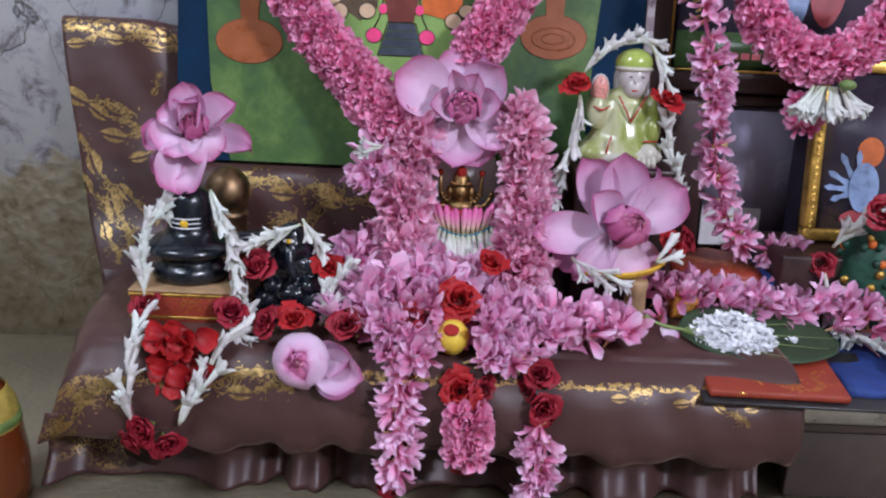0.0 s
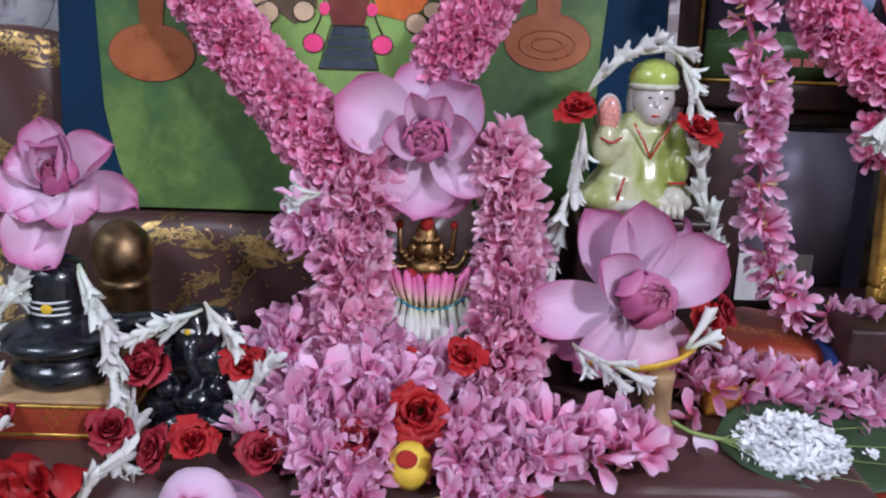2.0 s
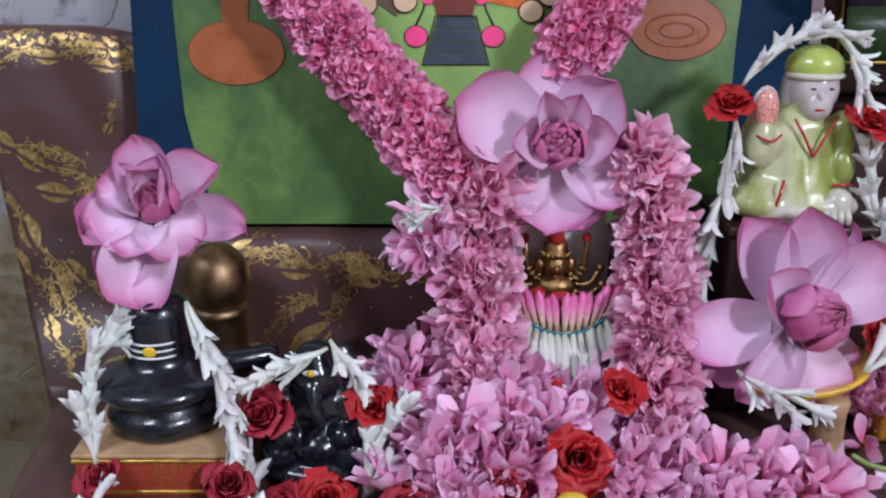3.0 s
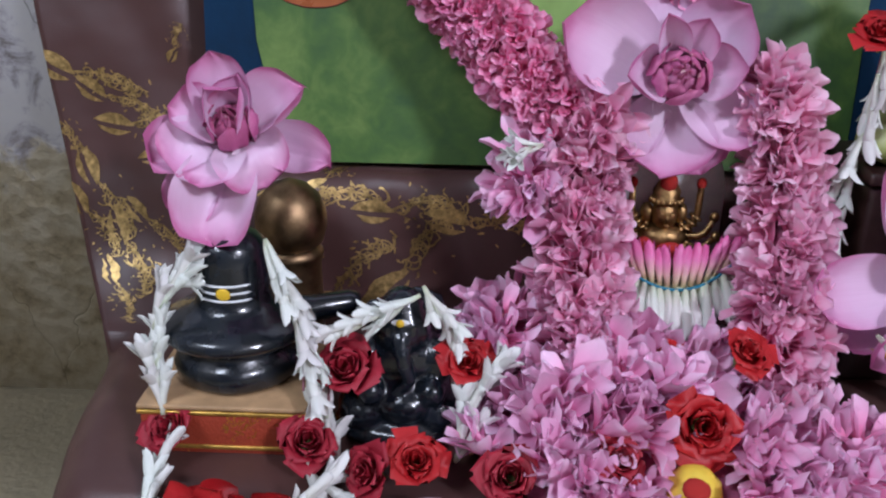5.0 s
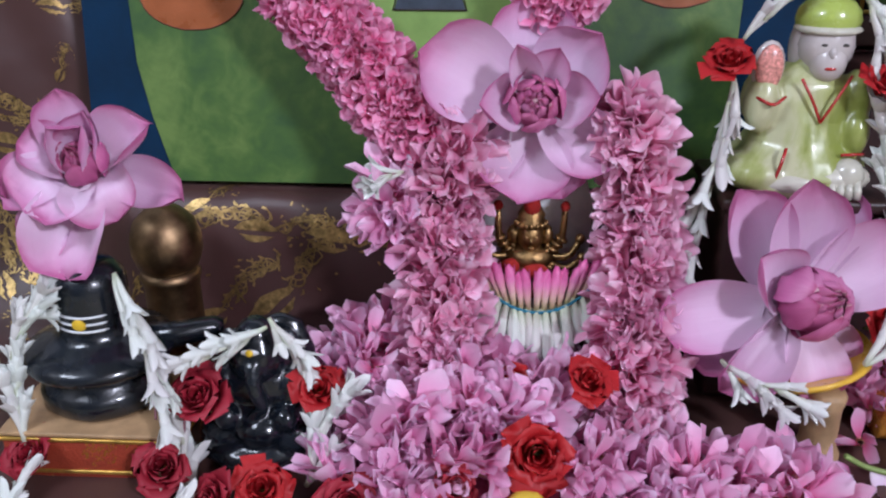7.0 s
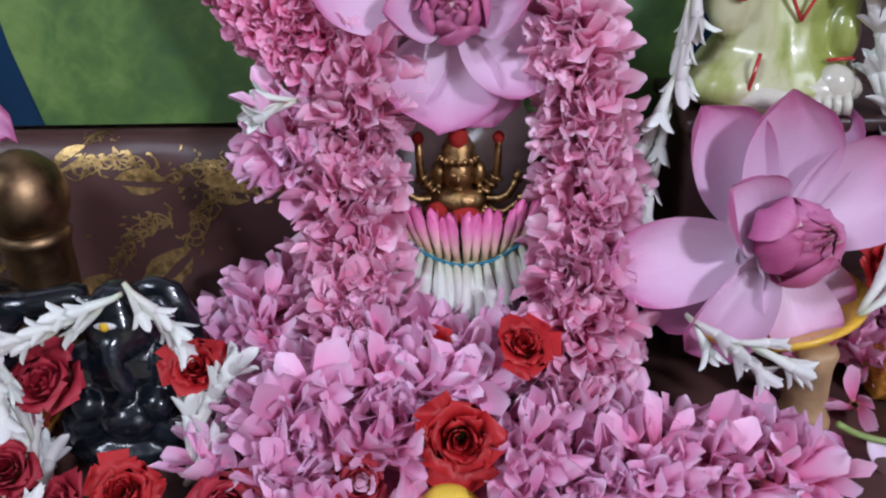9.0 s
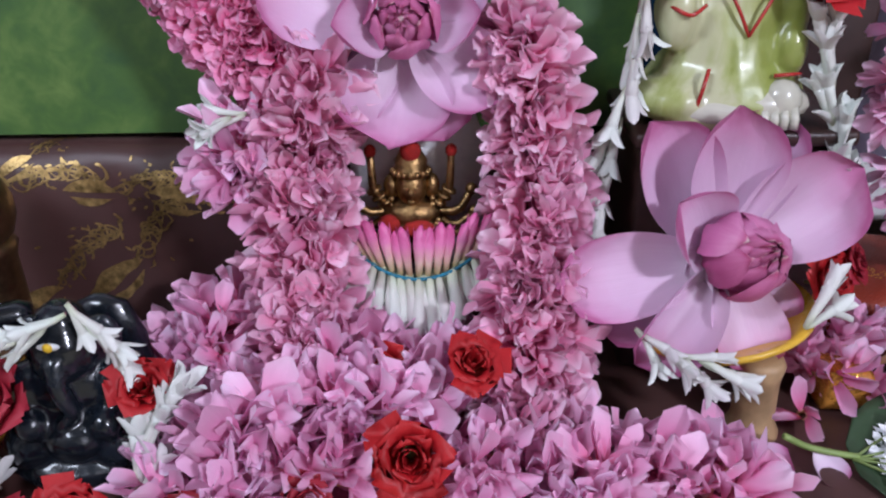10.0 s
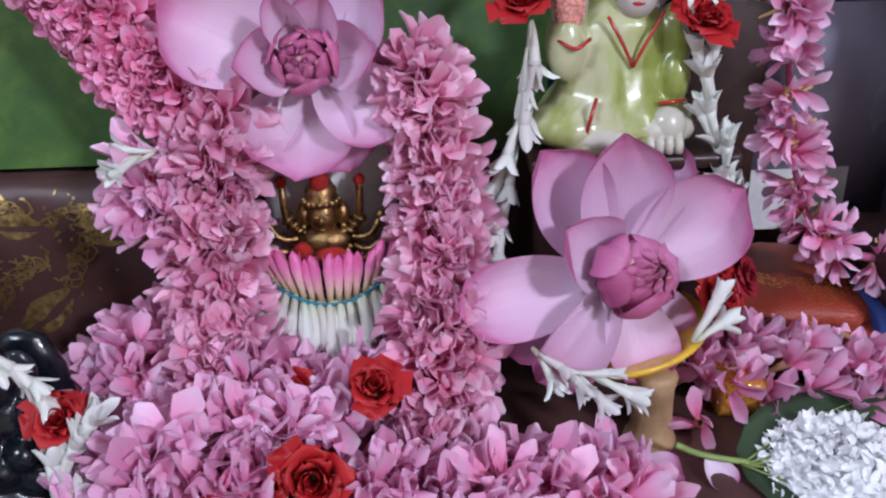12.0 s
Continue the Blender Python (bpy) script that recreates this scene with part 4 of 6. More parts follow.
def heap_of(label, inside, box, count, key, lift=0.004, floor_z=SEAT, name="oleander_heap", group="", tilt=0.75, size=1.0):
    g = thing(name, label, "flowers", group)
    got = []
    while len(got) < count:
        x, y = rnd.uniform(box[0], box[1]), rnd.uniform(box[2], box[3])
        h = inside(x, y)
        if h is None or any(math.hypot(x - a, y - b) < c for a, b, c in CLEAR):
            continue
        z = floor_z + h * rnd.uniform(0.55, 1.0) + lift
        face = Vector((rnd.uniform(-1, 1) * tilt, -0.45 + rnd.uniform(-1, 0.6) * tilt, 0.55 + rnd.uniform(-0.4, 0.6)))
        got.append((y, facing((x, y, z), face, rnd.uniform(0, 360), size * rnd.uniform(0.8, 1.15))))
    got.sort(key=lambda q: q[0])
    strew(g, [m for _, m in got], key, "oleander")
    return g


heap_of("loose pink oleander flowers spilling over the silk's front edge", lambda x, y: 0.008 - 0.5 * (0.79 - y) if abs(x - 0.025) < 0.070 + 0.012 * math.sin(x * 160) else None,
        (-0.05, 0.12, 0.757, 0.792), 62, "lilac", size=0.85)
heap_of("heap of loose pink oleander flowers on the silk before the idol",
        lambda x, y: heap_height(x, y) if heap_height(x, y) > 0.0085 else None, (-0.14, 0.24, 0.775, 0.97), 400, "lilac", size=1.05)
bm = bmesh.new()
NG = 40
gv = [[bm.verts.new((-0.14 + 0.40 * i / NG, 0.765 + 0.21 * j / NG, SEAT - 0.003 + max(0.0, heap_height(-0.14 + 0.40 * i / NG, 0.765 + 0.21 * j / NG) - 0.006) * 0.9)) for j in range(NG + 1)] for i in range(NG + 1)]
for i in range(NG):
    for j in range(NG):
        if heap_height(gv[i][j].co.x, gv[i][j].co.y) > 0.012:
            bm.faces.new((gv[i][j], gv[i + 1][j], gv[i + 1][j + 1], gv[i][j + 1]))
bmesh.ops.delete(bm, geom=[v for v in bm.verts if not v.link_faces], context="VERTS")
heap_core = tagged(part("petal_bed", bm, M["core_pink"], None), "crushed pink petals under the loose flowers", "flowers")


def heap_right(x, y):
    d = min(math.hypot((x - a) / 0.9, y - b) for a, b in ((0.262, 0.93), (0.275, 0.90), (0.30, 0.925), (0.335, 0.915), (0.37, 0.905), (0.405, 0.90), (0.44, 0.895), (0.48, 0.885), (0.50, 0.865)))
    return 0.03 * (1 - d / 0.032) + 0.012 if d < 0.032 else None


heap_of("loose pink oleander flowers scattered among folded cloths", heap_right, (0.22, 0.54, 0.84, 0.97), 104, "lilac", lift=-0.002, size=0.9)

# idol of cast metal, seen from the chest up
idol = Shape()


def lump(shape, at, size, slot=0, rot=(0, 0, 0)):
    v, f, uv = ball(1.0, 12, 8)
    shape.add(v, f, uv, slot, pose(*at, *rot) @ Matrix.Diagonal((*size, 1)))


def rod(shape, pts, rad, slot=0, seg=7):
    v, f, uv = tube(pts, rad, seg)
    shape.add(v, f, uv, slot)


def fused(shape, voxel, rounds):
    """The shape's lumps melted into one smooth skin."""
    ob = new("melting", shape.mesh("melting"))
    re = ob.modifiers.new("skin", "REMESH")
    re.mode, re.voxel_size = "VOXEL", voxel
    sm = ob.modifiers.new("soften", "SMOOTH")
    sm.factor, sm.iterations = 0.5, rounds
    ev = ob.evaluated_get(bpy.context.evaluated_depsgraph_get())
    me = ev.to_mesh()
    v = [tuple(q.co) for q in me.vertices]
    f = [tuple(q.vertices) for q in me.polygons]
    ev.to_mesh_clear()
    bpy.data.objects.remove(ob, do_unlink=True)
    return v, f


ix, iy = 0.030, 0.962
lump(idol, (ix, iy, 0.548), (0.022, 0.014, 0.024))
lump(idol, (ix, iy - 0.002, 0.560), (0.019, 0.013, 0.010))
lump(idol, (ix, iy - 0.006, 0.578), (0.0095, 0.0095, 0.0125))
for dx in (-0.012, 0.012):
    lump(idol, (ix + dx, iy - 0.002, 0.577), (0.005, 0.006, 0.008))
v, f, uv = lathe([(0.0105, 0), (0.0115, 0.003), (0.0095, 0.005), (0.010, 0.009), (0.0085, 0.011), (0.0055, 0.017), (0.002, 0.021)], 14)
idol.add(v, f, uv, 0, pose(ix, iy - 0.005, 0.586))
lump(idol, (ix, iy - 0.009, 0.602), (0.0062, 0.006, 0.0075), 1)
lump(idol, (ix - 0.014, iy - 0.012, 0.556), (0.007, 0.006, 0.006), 1)
lump(idol, (ix + 0.004, iy - 0.014, 0.553), (0.010, 0.006, 0.006), 1)
for s in (-1, 1):
    for k, (ex, ez, hx, hz) in enumerate(((0.022, 0.578, 0.024, 0.600), (0.028, 0.566, 0.036, 0.575), (0.026, 0.556, 0.038, 0.560), (0.020, 0.550, 0.034, 0.548))):
        rod(idol, spline([(ix + s * 0.011, iy, 0.562 - 0.002 * k), (ix + s * ex, iy - 0.006, ez - 0.004), (ix + s * hx, iy - 0.004, hz)], 6), [0.0034, 0.003, 0.0028, 0.0026, 0.0025, 0.0023])
        lump(idol, (ix + s * hx, iy - 0.004, hz), (0.0036, 0.0034, 0.0042), 1 if k == 0 else 0)
    for q in range(3):
        v, f, uv = lathe([(0.0045, 0), (0.0052, 0.0012), (0.0045, 0.0024)], 10)
        idol.add(v, f, uv, 0, pose(ix + s * (0.016 + 0.003 * q), iy - 0.004, 0.566 + 0.004 * q, 0, s * 30, 0))
for k in range(13):
    a = math.pi * (0.1 + 0.8 * k / 12)
    lump(idol, (ix - 0.017 * math.cos(a), iy - 0.0125, 0.562 - 0.012 * math.sin(a)), (0.0019, 0.0019, 0.0019))
for k in range(9):
    a = math.pi * (1.05 + 0.9 * k / 8)
    lump(idol, (ix + 0.0112 * math.cos(a), iy - 0.005 + 0.0112 * math.sin(a), 0.5885), (0.0017, 0.0017, 0.0022))
for dx in (-0.0034, 0.0034):
    lump(idol, (ix + dx, iy - 0.0145, 0.580), (0.0018, 0.0012, 0.0010))
lump(idol, (ix, iy - 0.0155, 0.5765), (0.0013, 0.0018, 0.0030))
lump(idol, (ix, iy - 0.0145, 0.5715), (0.0026, 0.0012, 0.0009))
for s in (-1, 1):
    for q in range(3):
        lump(idol, (ix + s * 0.0125, iy - 0.006, 0.570 - 0.004 * q), (0.0020, 0.0020, 0.0020))
tagged(new("idol", idol.mesh("idol", M["brass"], M["kumkum"])), "small old brass idol dabbed with red powder", "statue")

# made-up plate: stands in for the pale bits on both sides of the crown
plate = thing("backing_plate", "pale arched plate standing in for white bits behind the brass idol", "plate")
bm = bmesh.new()
arch = [(-0.042, 0.50), (0.042, 0.50)] + [(0.042 * math.cos(a), 0.585 + 0.055 * math.sin(a)) for a in np.linspace(0, math.pi, 18)]
fr = [bm.verts.new((0.034 + x, 0.976, z)) for x, z in arch]
bk = [bm.verts.new((0.034 + x, 0.980, z)) for x, z in arch]
bm.faces.new(fr)
bm.faces.new(bk[::-1])
for k in range(len(arch)):
    bm.faces.new((fr[k], bk[k], bk[(k + 1) % len(arch)], fr[(k + 1) % len(arch)]))
bmesh.ops.recalc_face_normals(bm, faces=bm.faces[:])
part("plate", bm, M["silver"], plate)
part("foot", box_bm(0.0, 0.068, 0.979, 1.004, SEAT, 0.51, 0.003), M["wood_dark"], plate)

# the collar of strung buds on the idol
collar = thing("bud_collar", "collar of pink and white buds strung on teal thread", "flower string")


def bud_mesh(name, material, L, R):
    v, f, uv = tube([(0, 0, 0), (0, 0, L * 0.3), (0, 0, L * 0.62), (0, 0, L * 0.88), (0, 0, L)], [R * 0.45, R * 0.62, R, R * 0.72, R * 0.12], 8)
    v2, f2, uv2 = petal(L * 0.9, R * 1.5, 80, 10, 0.5, 3, 4, 0.4, 0.5)
    s = Shape().add(v, f, uv)
    for k in range(3):
        s.add(v2, f2, uv2, 0, Matrix.Rotation(k * 2.1, 4, "Z") @ Matrix.Translation((0, R * 0.4, L * 0.08)))
    return s.mesh(name, material)


PINK_BUD = bud_mesh("pink_bud", M["buds"], 0.029, 0.0039)
WHITE_BUD = bud_mesh("white_bud", M["ivory"], 0.031, 0.0044)
thread = []
for k in range(17):
    t = k / 16
    x = -0.008 + 0.084 * t
    sag = 4 * t * (1 - t)
    z = 0.556 - 0.0185 * sag
    y = 0.930 - 0.012 * sag
    thread.append((x, y - 0.004, z))
    fan = (t - 0.5) * 1.0
    put("pink_bud", PINK_BUD, collar, facing((x, y, z), (fan + rnd.uniform(-0.1, 0.1), 0.12, 1), rnd.uniform(0, 360), rnd.uniform(0.88, 1.1)))
    for q in range(4):
        put("white_bud", WHITE_BUD, collar, facing((x + rnd.uniform(-0.002, 0.002), y - 0.003 + 0.003 * q, z), (fan * 0.9 + rnd.uniform(-0.28, 0.28), -0.35 + rnd.uniform(-0.2, 0.2), -1), rnd.uniform(0, 360), rnd.uniform(0.85, 1.25)))
v, f, uv = tube(spline(thread, 50), 0.0011, 6)
put("thread", mesh_of("teal_thread", v, f, uv, [M["teal_thread"]]), collar, None, "teal blue thread")

# ---- lotuses ----
lotus("open pale pink lotus bloom resting between the garlands", (0.028, 0.964, 0.672), (-0.02, -0.93, 0.36), 0.0210,
      [(158, 0.084, 0.080, 8, 26, 0.55, 0.008, 0.04), (198, 0.088, 0.050, -2, 8, 0.40, 0.016, 0.06), (186, 0.046, 0.048, 28, 40, 0.7, 0.002, 0.03), (262, 0.065, 0.078, 2, 26, 0.5, 0.010, 0.05),
       (225, 0.066, 0.060, -4, 20, 0.5, 0.016, 0.05), (322, 0.068, 0.058, 10, 20, 0.6, 0.008, 0.03), (290, 0.062, 0.056, -2, 14, 0.4, 0.015, 0.04), (4, 0.048, 0.046, 22, 36, 0.6, 0.006, 0.03),
       (46, 0.066, 0.068, 12, 40, 0.6, 0.012, 0.04), (92, 0.070, 0.070, 4, 24, 0.5, 0.016, 0.03), (112, 0.050, 0.030, 46, 14, 0.9, 0.0, 0.04), (66, 0.044, 0.036, 36, 20, 0.6, 0.002, 0.03)], group="lotuses", agape=0.75, heart_tall=1.3)
lotus("open pale pink lotus bloom on the yellow saucer", (0.206, 0.903, 0.553), (0.14, -0.86, 0.44), 0.0262,
      [(126, 0.090, 0.064, 2, 40, 0.65, 0.016, 0.04), (96, 0.086, 0.068, 6, 44, 0.65, 0.010, 0.03), (74, 0.090, 0.062, 2, 38, 0.6, 0.020, 0.04), (38, 0.086, 0.072, 4, 40, 0.65, 0.010, 0.04),
       (148, 0.062, 0.056, 22, 42, 0.7, 0.003, 0.03), (190, 0.094, 0.056, 4, 8, 0.45, 0.006, 0.06), (210, 0.072, 0.050, -4, 0, 0.4, 0.012, 0.06), (230, 0.070, 0.050, 10, -16, 1.1, 0.004, 0.08),
       (284, 0.056, 0.052, 8, 6, 0.5, 0.003, 0.03), (318, 0.052, 0.046, 0, 4, 0.45, 0.010, 0.04), (258, 0.048, 0.046, -4, -6, 0.4, 0.008, 0.05)], group="lotuses", heart_tall=1.5, heart_tilt=(-8, 6), agape=0.35, spin=-7)
lotus("half-open pink lotus set on top of the black stone", (-0.254, 0.890, 0.645), (0.03, -0.76, 0.65), 0.0165,
      [(106, 0.052, 0.046, 50, -4, 0.8, 0.002, 0.14), (76, 0.042, 0.036, 62, 0, 0.9, 0.002, 0.14), (22, 0.054, 0.050, 34, 4, 0.9, 0.002, 0.16), (342, 0.058, 0.042, 14, -20, 0.8, 0.006, 0.28),
       (304, 0.042, 0.052, 46, -66, 0.45, 0.0, 0.16), (232, 0.042, 0.062, 48, -62, 0.4, 0.0, 0.16), (202, 0.050, 0.048, 26, -34, 0.6, 0.004, 0.18), (168, 0.042, 0.042, 52, -22, 0.7, 0.002, 0.14),
       (262, 0.066, 0.062, 12, -40, 0.6, 0.002, 0.16), (238, 0.058, 0.044, 8, -36, 0.6, 0.006, 0.16), (138, 0.044, 0.034, 74, 6, 0.9, 0.0, 0.10), (46, 0.044, 0.034, 74, 6, 0.9, 0.0, 0.10)], group="lotuses", heart_tall=1.8, agape=0.6, stalk=0.062)
lotus("closed pink lotus bud with fallen petals on the silk", (-0.121, 0.764, 0.447), (-0.12, -0.92, 0.32), 0.0240,
      [(350, 0.062, 0.054, 10, 22, 0.7, 0.004, 0.06), (336, 0.054, 0.046, 6, 18, 0.6, 0.008, 0.06), (10, 0.050, 0.044, 18, 24, 0.7, 0.010, 0.06)], group="lotuses", heart_tall=1.15, shell=4)

# ---- the black stone, its plinth, the dark figure ----
plinth = thing("gilt_plinth", "flat plinth with a gold and red brocade edge", "plinth", at=(-0.258, 0.868, SEAT + 0.012))
b = box_bm(-0.052, 0.052, -0.046, 0.046, -0.012, 0.020, 0.002)
part("edge_band", b, M["orange_cloth"], plinth, "gold and red brocade edge")
part("top_board", box_bm(-0.053, 0.053, -0.047, 0.047, 0.0202, 0.0235, 0.001), M["wood_pale"], plinth, "tan top board")
for k, zz in enumerate((-0.008, 0.0165)):
    part("gold_braid", box_bm(-0.0532, 0.0532, -0.0472, 0.0472, zz, zz + 0.003, 0.001), M["gold_frame"], plinth, "gold braid")

lingam = thing("stone_lingam", "glossy black stone emblem with painted stripes", "statue", at=(-0.258, 0.871, 0.4928))
v, f, uv = lathe([(0.022, 0), (0.038, 0.0005), (0.041, 0.004), (0.0415, 0.011), (0.039, 0.017), (0.034, 0.020), (0.0335, 0.024), (0.037, 0.027), (0.045, 0.030), (0.0485, 0.034), (0.0485, 0.037), (0.045, 0.041), (0.037, 0.045), (0.029, 0.048), (0.0255, 0.051), (0.0235, 0.057), (0.0230, 0.082), (0.0215, 0.090), (0.016, 0.096), (0.006, 0.099)], 40, 0.02, 1)
put("body", mesh_of("lingam_body", v, f, uv, [M["stone"]]), lingam)
v, f, uv = tube([(0.025, 0.005, 0.037), (0.050, 0.012, 0.039), (0.072, 0.018, 0.041), (0.078, 0.020, 0.041)], [0.012, 0.009, 0.0085, 0.006], 12)
put("spout", mesh_of("spout", v, f, uv, [M["stone"]]), lingam)
for k in range(3):
    z = 0.0585 + 0.005 * k
    arc = [(0.0237 * math.sin(a), -0.0237 * math.cos(a), z) for a in np.linspace(-0.75, 0.75, 12)]
    v, f, uv = tube(arc, [0.0002] + [0.0009] * 10 + [0.0002], 5)
    put("ash_stripe", mesh_of("ash_stripe", v, f, uv, [M["white_paint"]]), lingam, None, "white painted stripe")
v, f, uv = ball(1, 10, 6)
put("yellow_dot", mesh_of("yellow_dot", v, f, uv, [M["yellow_paint"]]), lingam, pose(0, -0.0238, 0.0635) @ Matrix.Diagonal((0.0048, 0.0012, 0.0042, 1)), "yellow paste dot")

figure = Shape()
fx, fy, fz = -0.148, 0.858, SEAT
for at, size in (((0, 0, 0.008), (0.040, 0.028, 0.012)), ((0, 0.002, 0.030), (0.032, 0.024, 0.022)), ((-0.024, -0.006, 0.022), (0.016, 0.018, 0.013)), ((0.024, -0.006, 0.022), (0.016, 0.018, 0.013)),
                 ((0, 0.002, 0.054), (0.024, 0.018, 0.022)), ((0, -0.004, 0.078), (0.016, 0.015, 0.017)), ((0, -0.002, 0.090), (0.012, 0.012, 0.012)), ((-0.018, 0.004, 0.080), (0.008, 0.004, 0.011)), ((0.018, 0.004, 0.080), (0.008, 0.004, 0.011)),
                 ((-0.022, -0.006, 0.052), (0.009, 0.010, 0.016)), ((0.022, -0.006, 0.052), (0.009, 0.010, 0.016)), ((-0.019, -0.018, 0.040), (0.008, 0.009, 0.008)), ((0.019, -0.018, 0.040), (0.008, 0.009, 0.008)), ((0.002, -0.020, 0.030), (0.014, 0.010, 0.010))):
    lump(figure, (fx + at[0], fy + at[1], fz + at[2]), tuple(1.18 * q for q in size))
rod(figure, spline([(fx, fy - 0.018, fz + 0.078), (fx + 0.002, fy - 0.024, fz + 0.064), (fx + 0.006, fy - 0.024, fz + 0.050), (fx - 0.003, fy - 0.022, fz + 0.042)], 10), [0.0065 - 0.0004 * k for k in range(10)])
figure_skin = fused(figure, 0.0016, 5)
figure = Shape().add(*figure_skin)
lump(figure, (fx, fy - 0.0200, fz + 0.0885), (0.006, 0.0012, 0.0022), 1)
lump(figure, (fx, fy - 0.0210, fz + 0.0885), (0.0026, 0.0012, 0.0026), 2)
v, f, uv = lathe([(0.020, 0.0), (0.026, 0.0), (0.030, 0.03), (0.027, 0.075), (0.018, 0.098), (0.004, 0.104)], 18)
figure.add(v, f, uv, 0, pose(fx + 0.008, fy + 0.030, fz) @ Matrix.Diagonal((0.82, 0.35, 0.86, 1)))
tagged(new("black_figurine", figure.mesh("black_figurine", M["stone"], M["white_paint"], M["yellow_paint"])), "small glossy black seated stone figurine", "statue")

kalash = thing("brass_pot", "small dull bronze water pot with a rounded lid", "pot", at=(-0.238, 0.955, SEAT))
v, f, uv = lathe([(0.016, 0), (0.020, 0.004), (0.021, 0.03), (0.0205, 0.075), (0.022, 0.082), (0.023, 0.085), (0.019, 0.090)], 24)
put("body", mesh_of("pot_body", v, f, uv, [M["bronze"]]), kalash)
v, f, uv = lathe([(0.019, 0.090), (0.0225, 0.093), (0.026, 0.104), (0.026, 0.115), (0.022, 0.127), (0.013, 0.136), (0.004, 0.140)], 24)
put("lid", mesh_of("pot_lid", v, f, uv, [M["bronze"]]), kalash, None, "rounded bronze lid")

# ---- the saint's statue on its stand ----
stand = thing("dark_stand", "dark wooden stand under the glazed statue", "stand")
part("block", box_bm(0.160, 0.278, 0.935, 1.015, SEAT + 0.001, 0.608, 0.004), M["wood_dark"], stand)
part("top_board", box_bm(0.156, 0.282, 0.930, 1.020, 0.6085, 0.618, 0.003), M["wood_dark"], stand)
st = Shape()
sx, sy, sz = 0.214, 0.968, 0.618
robe_v, robe_uv = [], []
levels = [(0.0, 0.050, 0.036, 0), (0.006, 0.056, 0.040, 0), (0.014, 0.056, 0.039, 0), (0.024, 0.050, 0.034, 0.001), (0.034, 0.042, 0.029, 0.002), (0.048, 0.038, 0.026, 0.003), (0.062, 0.037, 0.024, 0.004), (0.072, 0.034, 0.021, 0.004), (0.080, 0.024, 0.016, 0.004), (0.085, 0.012, 0.011, 0.003), (0.094, 0.010, 0.010, 0.002)]
for z, a, b, dy in levels:
    for k in range(28):
        t = 2 * math.pi * k / 28
        c, n2 = math.cos(t), math.sin(t)
        fold = 1 + 0.05 * math.sin(5 * t + z * 90) * (1 if z < 0.07 else 0)
        robe_v.append((sx - 0.003 + 0.84 * a * fold * math.copysign(abs(c) ** 0.85, c), sy + dy + b * fold * math.copysign(abs(n2) ** 0.85, n2), sz + z))
        robe_uv.append((k / 28, z))
st.add(robe_v, grid_faces(28, len(levels) - 1, 0, True) + [tuple(reversed(range(28))), tuple(range((len(levels) - 1) * 28, len(levels) * 28))], robe_uv, 0)
melted, later = [], []
for at, size, slot in (((-0.032, -0.014, 0.014), (0.026, 0.024, 0.014), 0), ((0.014, -0.022, 0.013), (0.028, 0.018, 0.012), 2), ((-0.004, -0.028, 0.010), (0.036, 0.012, 0.009), 2),
                       ((-0.034, -0.004, 0.062), (0.013, 0.014, 0.020), 0), ((0.028, -0.004, 0.056), (0.012, 0.014, 0.026), 0),
                       ((-0.036, -0.014, 0.060), (0.0115, 0.012, 0.020), 0), ((0.028, -0.012, 0.040), (0.011, 0.014, 0.018), 0), ((0.022, -0.030, 0.016), (0.012, 0.010, 0.012), 2),
                       ((-0.035, -0.017, 0.084), (0.0092, 0.005, 0.0155), 5), ((-0.035, -0.0135, 0.084), (0.0110, 0.005, 0.0175), 3),
                       ((0.004, -0.002, 0.097), (0.0185, 0.017, 0.020), 3), ((0.004, -0.011, 0.087), (0.012, 0.010, 0.013), 3), ((0.003, -0.018, 0.094), (0.0026, 0.0036, 0.004), 3),
                       ((0.004, 0.002, 0.113), (0.0215, 0.0205, 0.0165), 1), ((0.004, 0.000, 0.1075), (0.0222, 0.0212, 0.005), 2), ((0.018, 0.006, 0.094), (0.006, 0.010, 0.017), 3), ((-0.011, 0.006, 0.094), (0.006, 0.010, 0.017), 3)):
    (melted if slot == 0 else later).append((at, size, slot))
for at, size, slot in melted:
    lump(st, (sx + at[0], sy + at[1], sz + at[2]), size)
robe_skin = fused(st, 0.0017, 5)
st = Shape().add(*robe_skin)
for at, size, slot in later:
    lump(st, (sx + at[0], sy + at[1], sz + at[2]), size, slot)
for dx in (-0.0055, 0.0065):
    lump(st, (sx + 0.004 + dx, sy - 0.0165, sz + 0.099), (0.0030, 0.0012, 0.0012), 6)
lump(st, (sx + 0.003, sy - 0.0195, sz + 0.0845), (0.004, 0.0016, 0.0014), 4)
rod(st, spline([(sx - 0.014, sy - 0.020, sz + 0.078), (sx - 0.006, sy - 0.024, sz + 0.064), (sx + 0.001, sy - 0.0245, sz + 0.050)], 8), 0.0011, 4, 5)
rod(st, spline([(sx + 0.018, sy - 0.019, sz + 0.080), (sx + 0.009, sy - 0.024, sz + 0.066), (sx + 0.001, sy - 0.0245, sz + 0.050)], 8), 0.0011, 4, 5)
rod(st, spline([(sx - 0.042, sy - 0.022, sz + 0.066), (sx - 0.033, sy - 0.0295, sz + 0.063), (sx - 0.024, sy - 0.024, sz + 0.067)], 8), 0.0012, 4, 5)
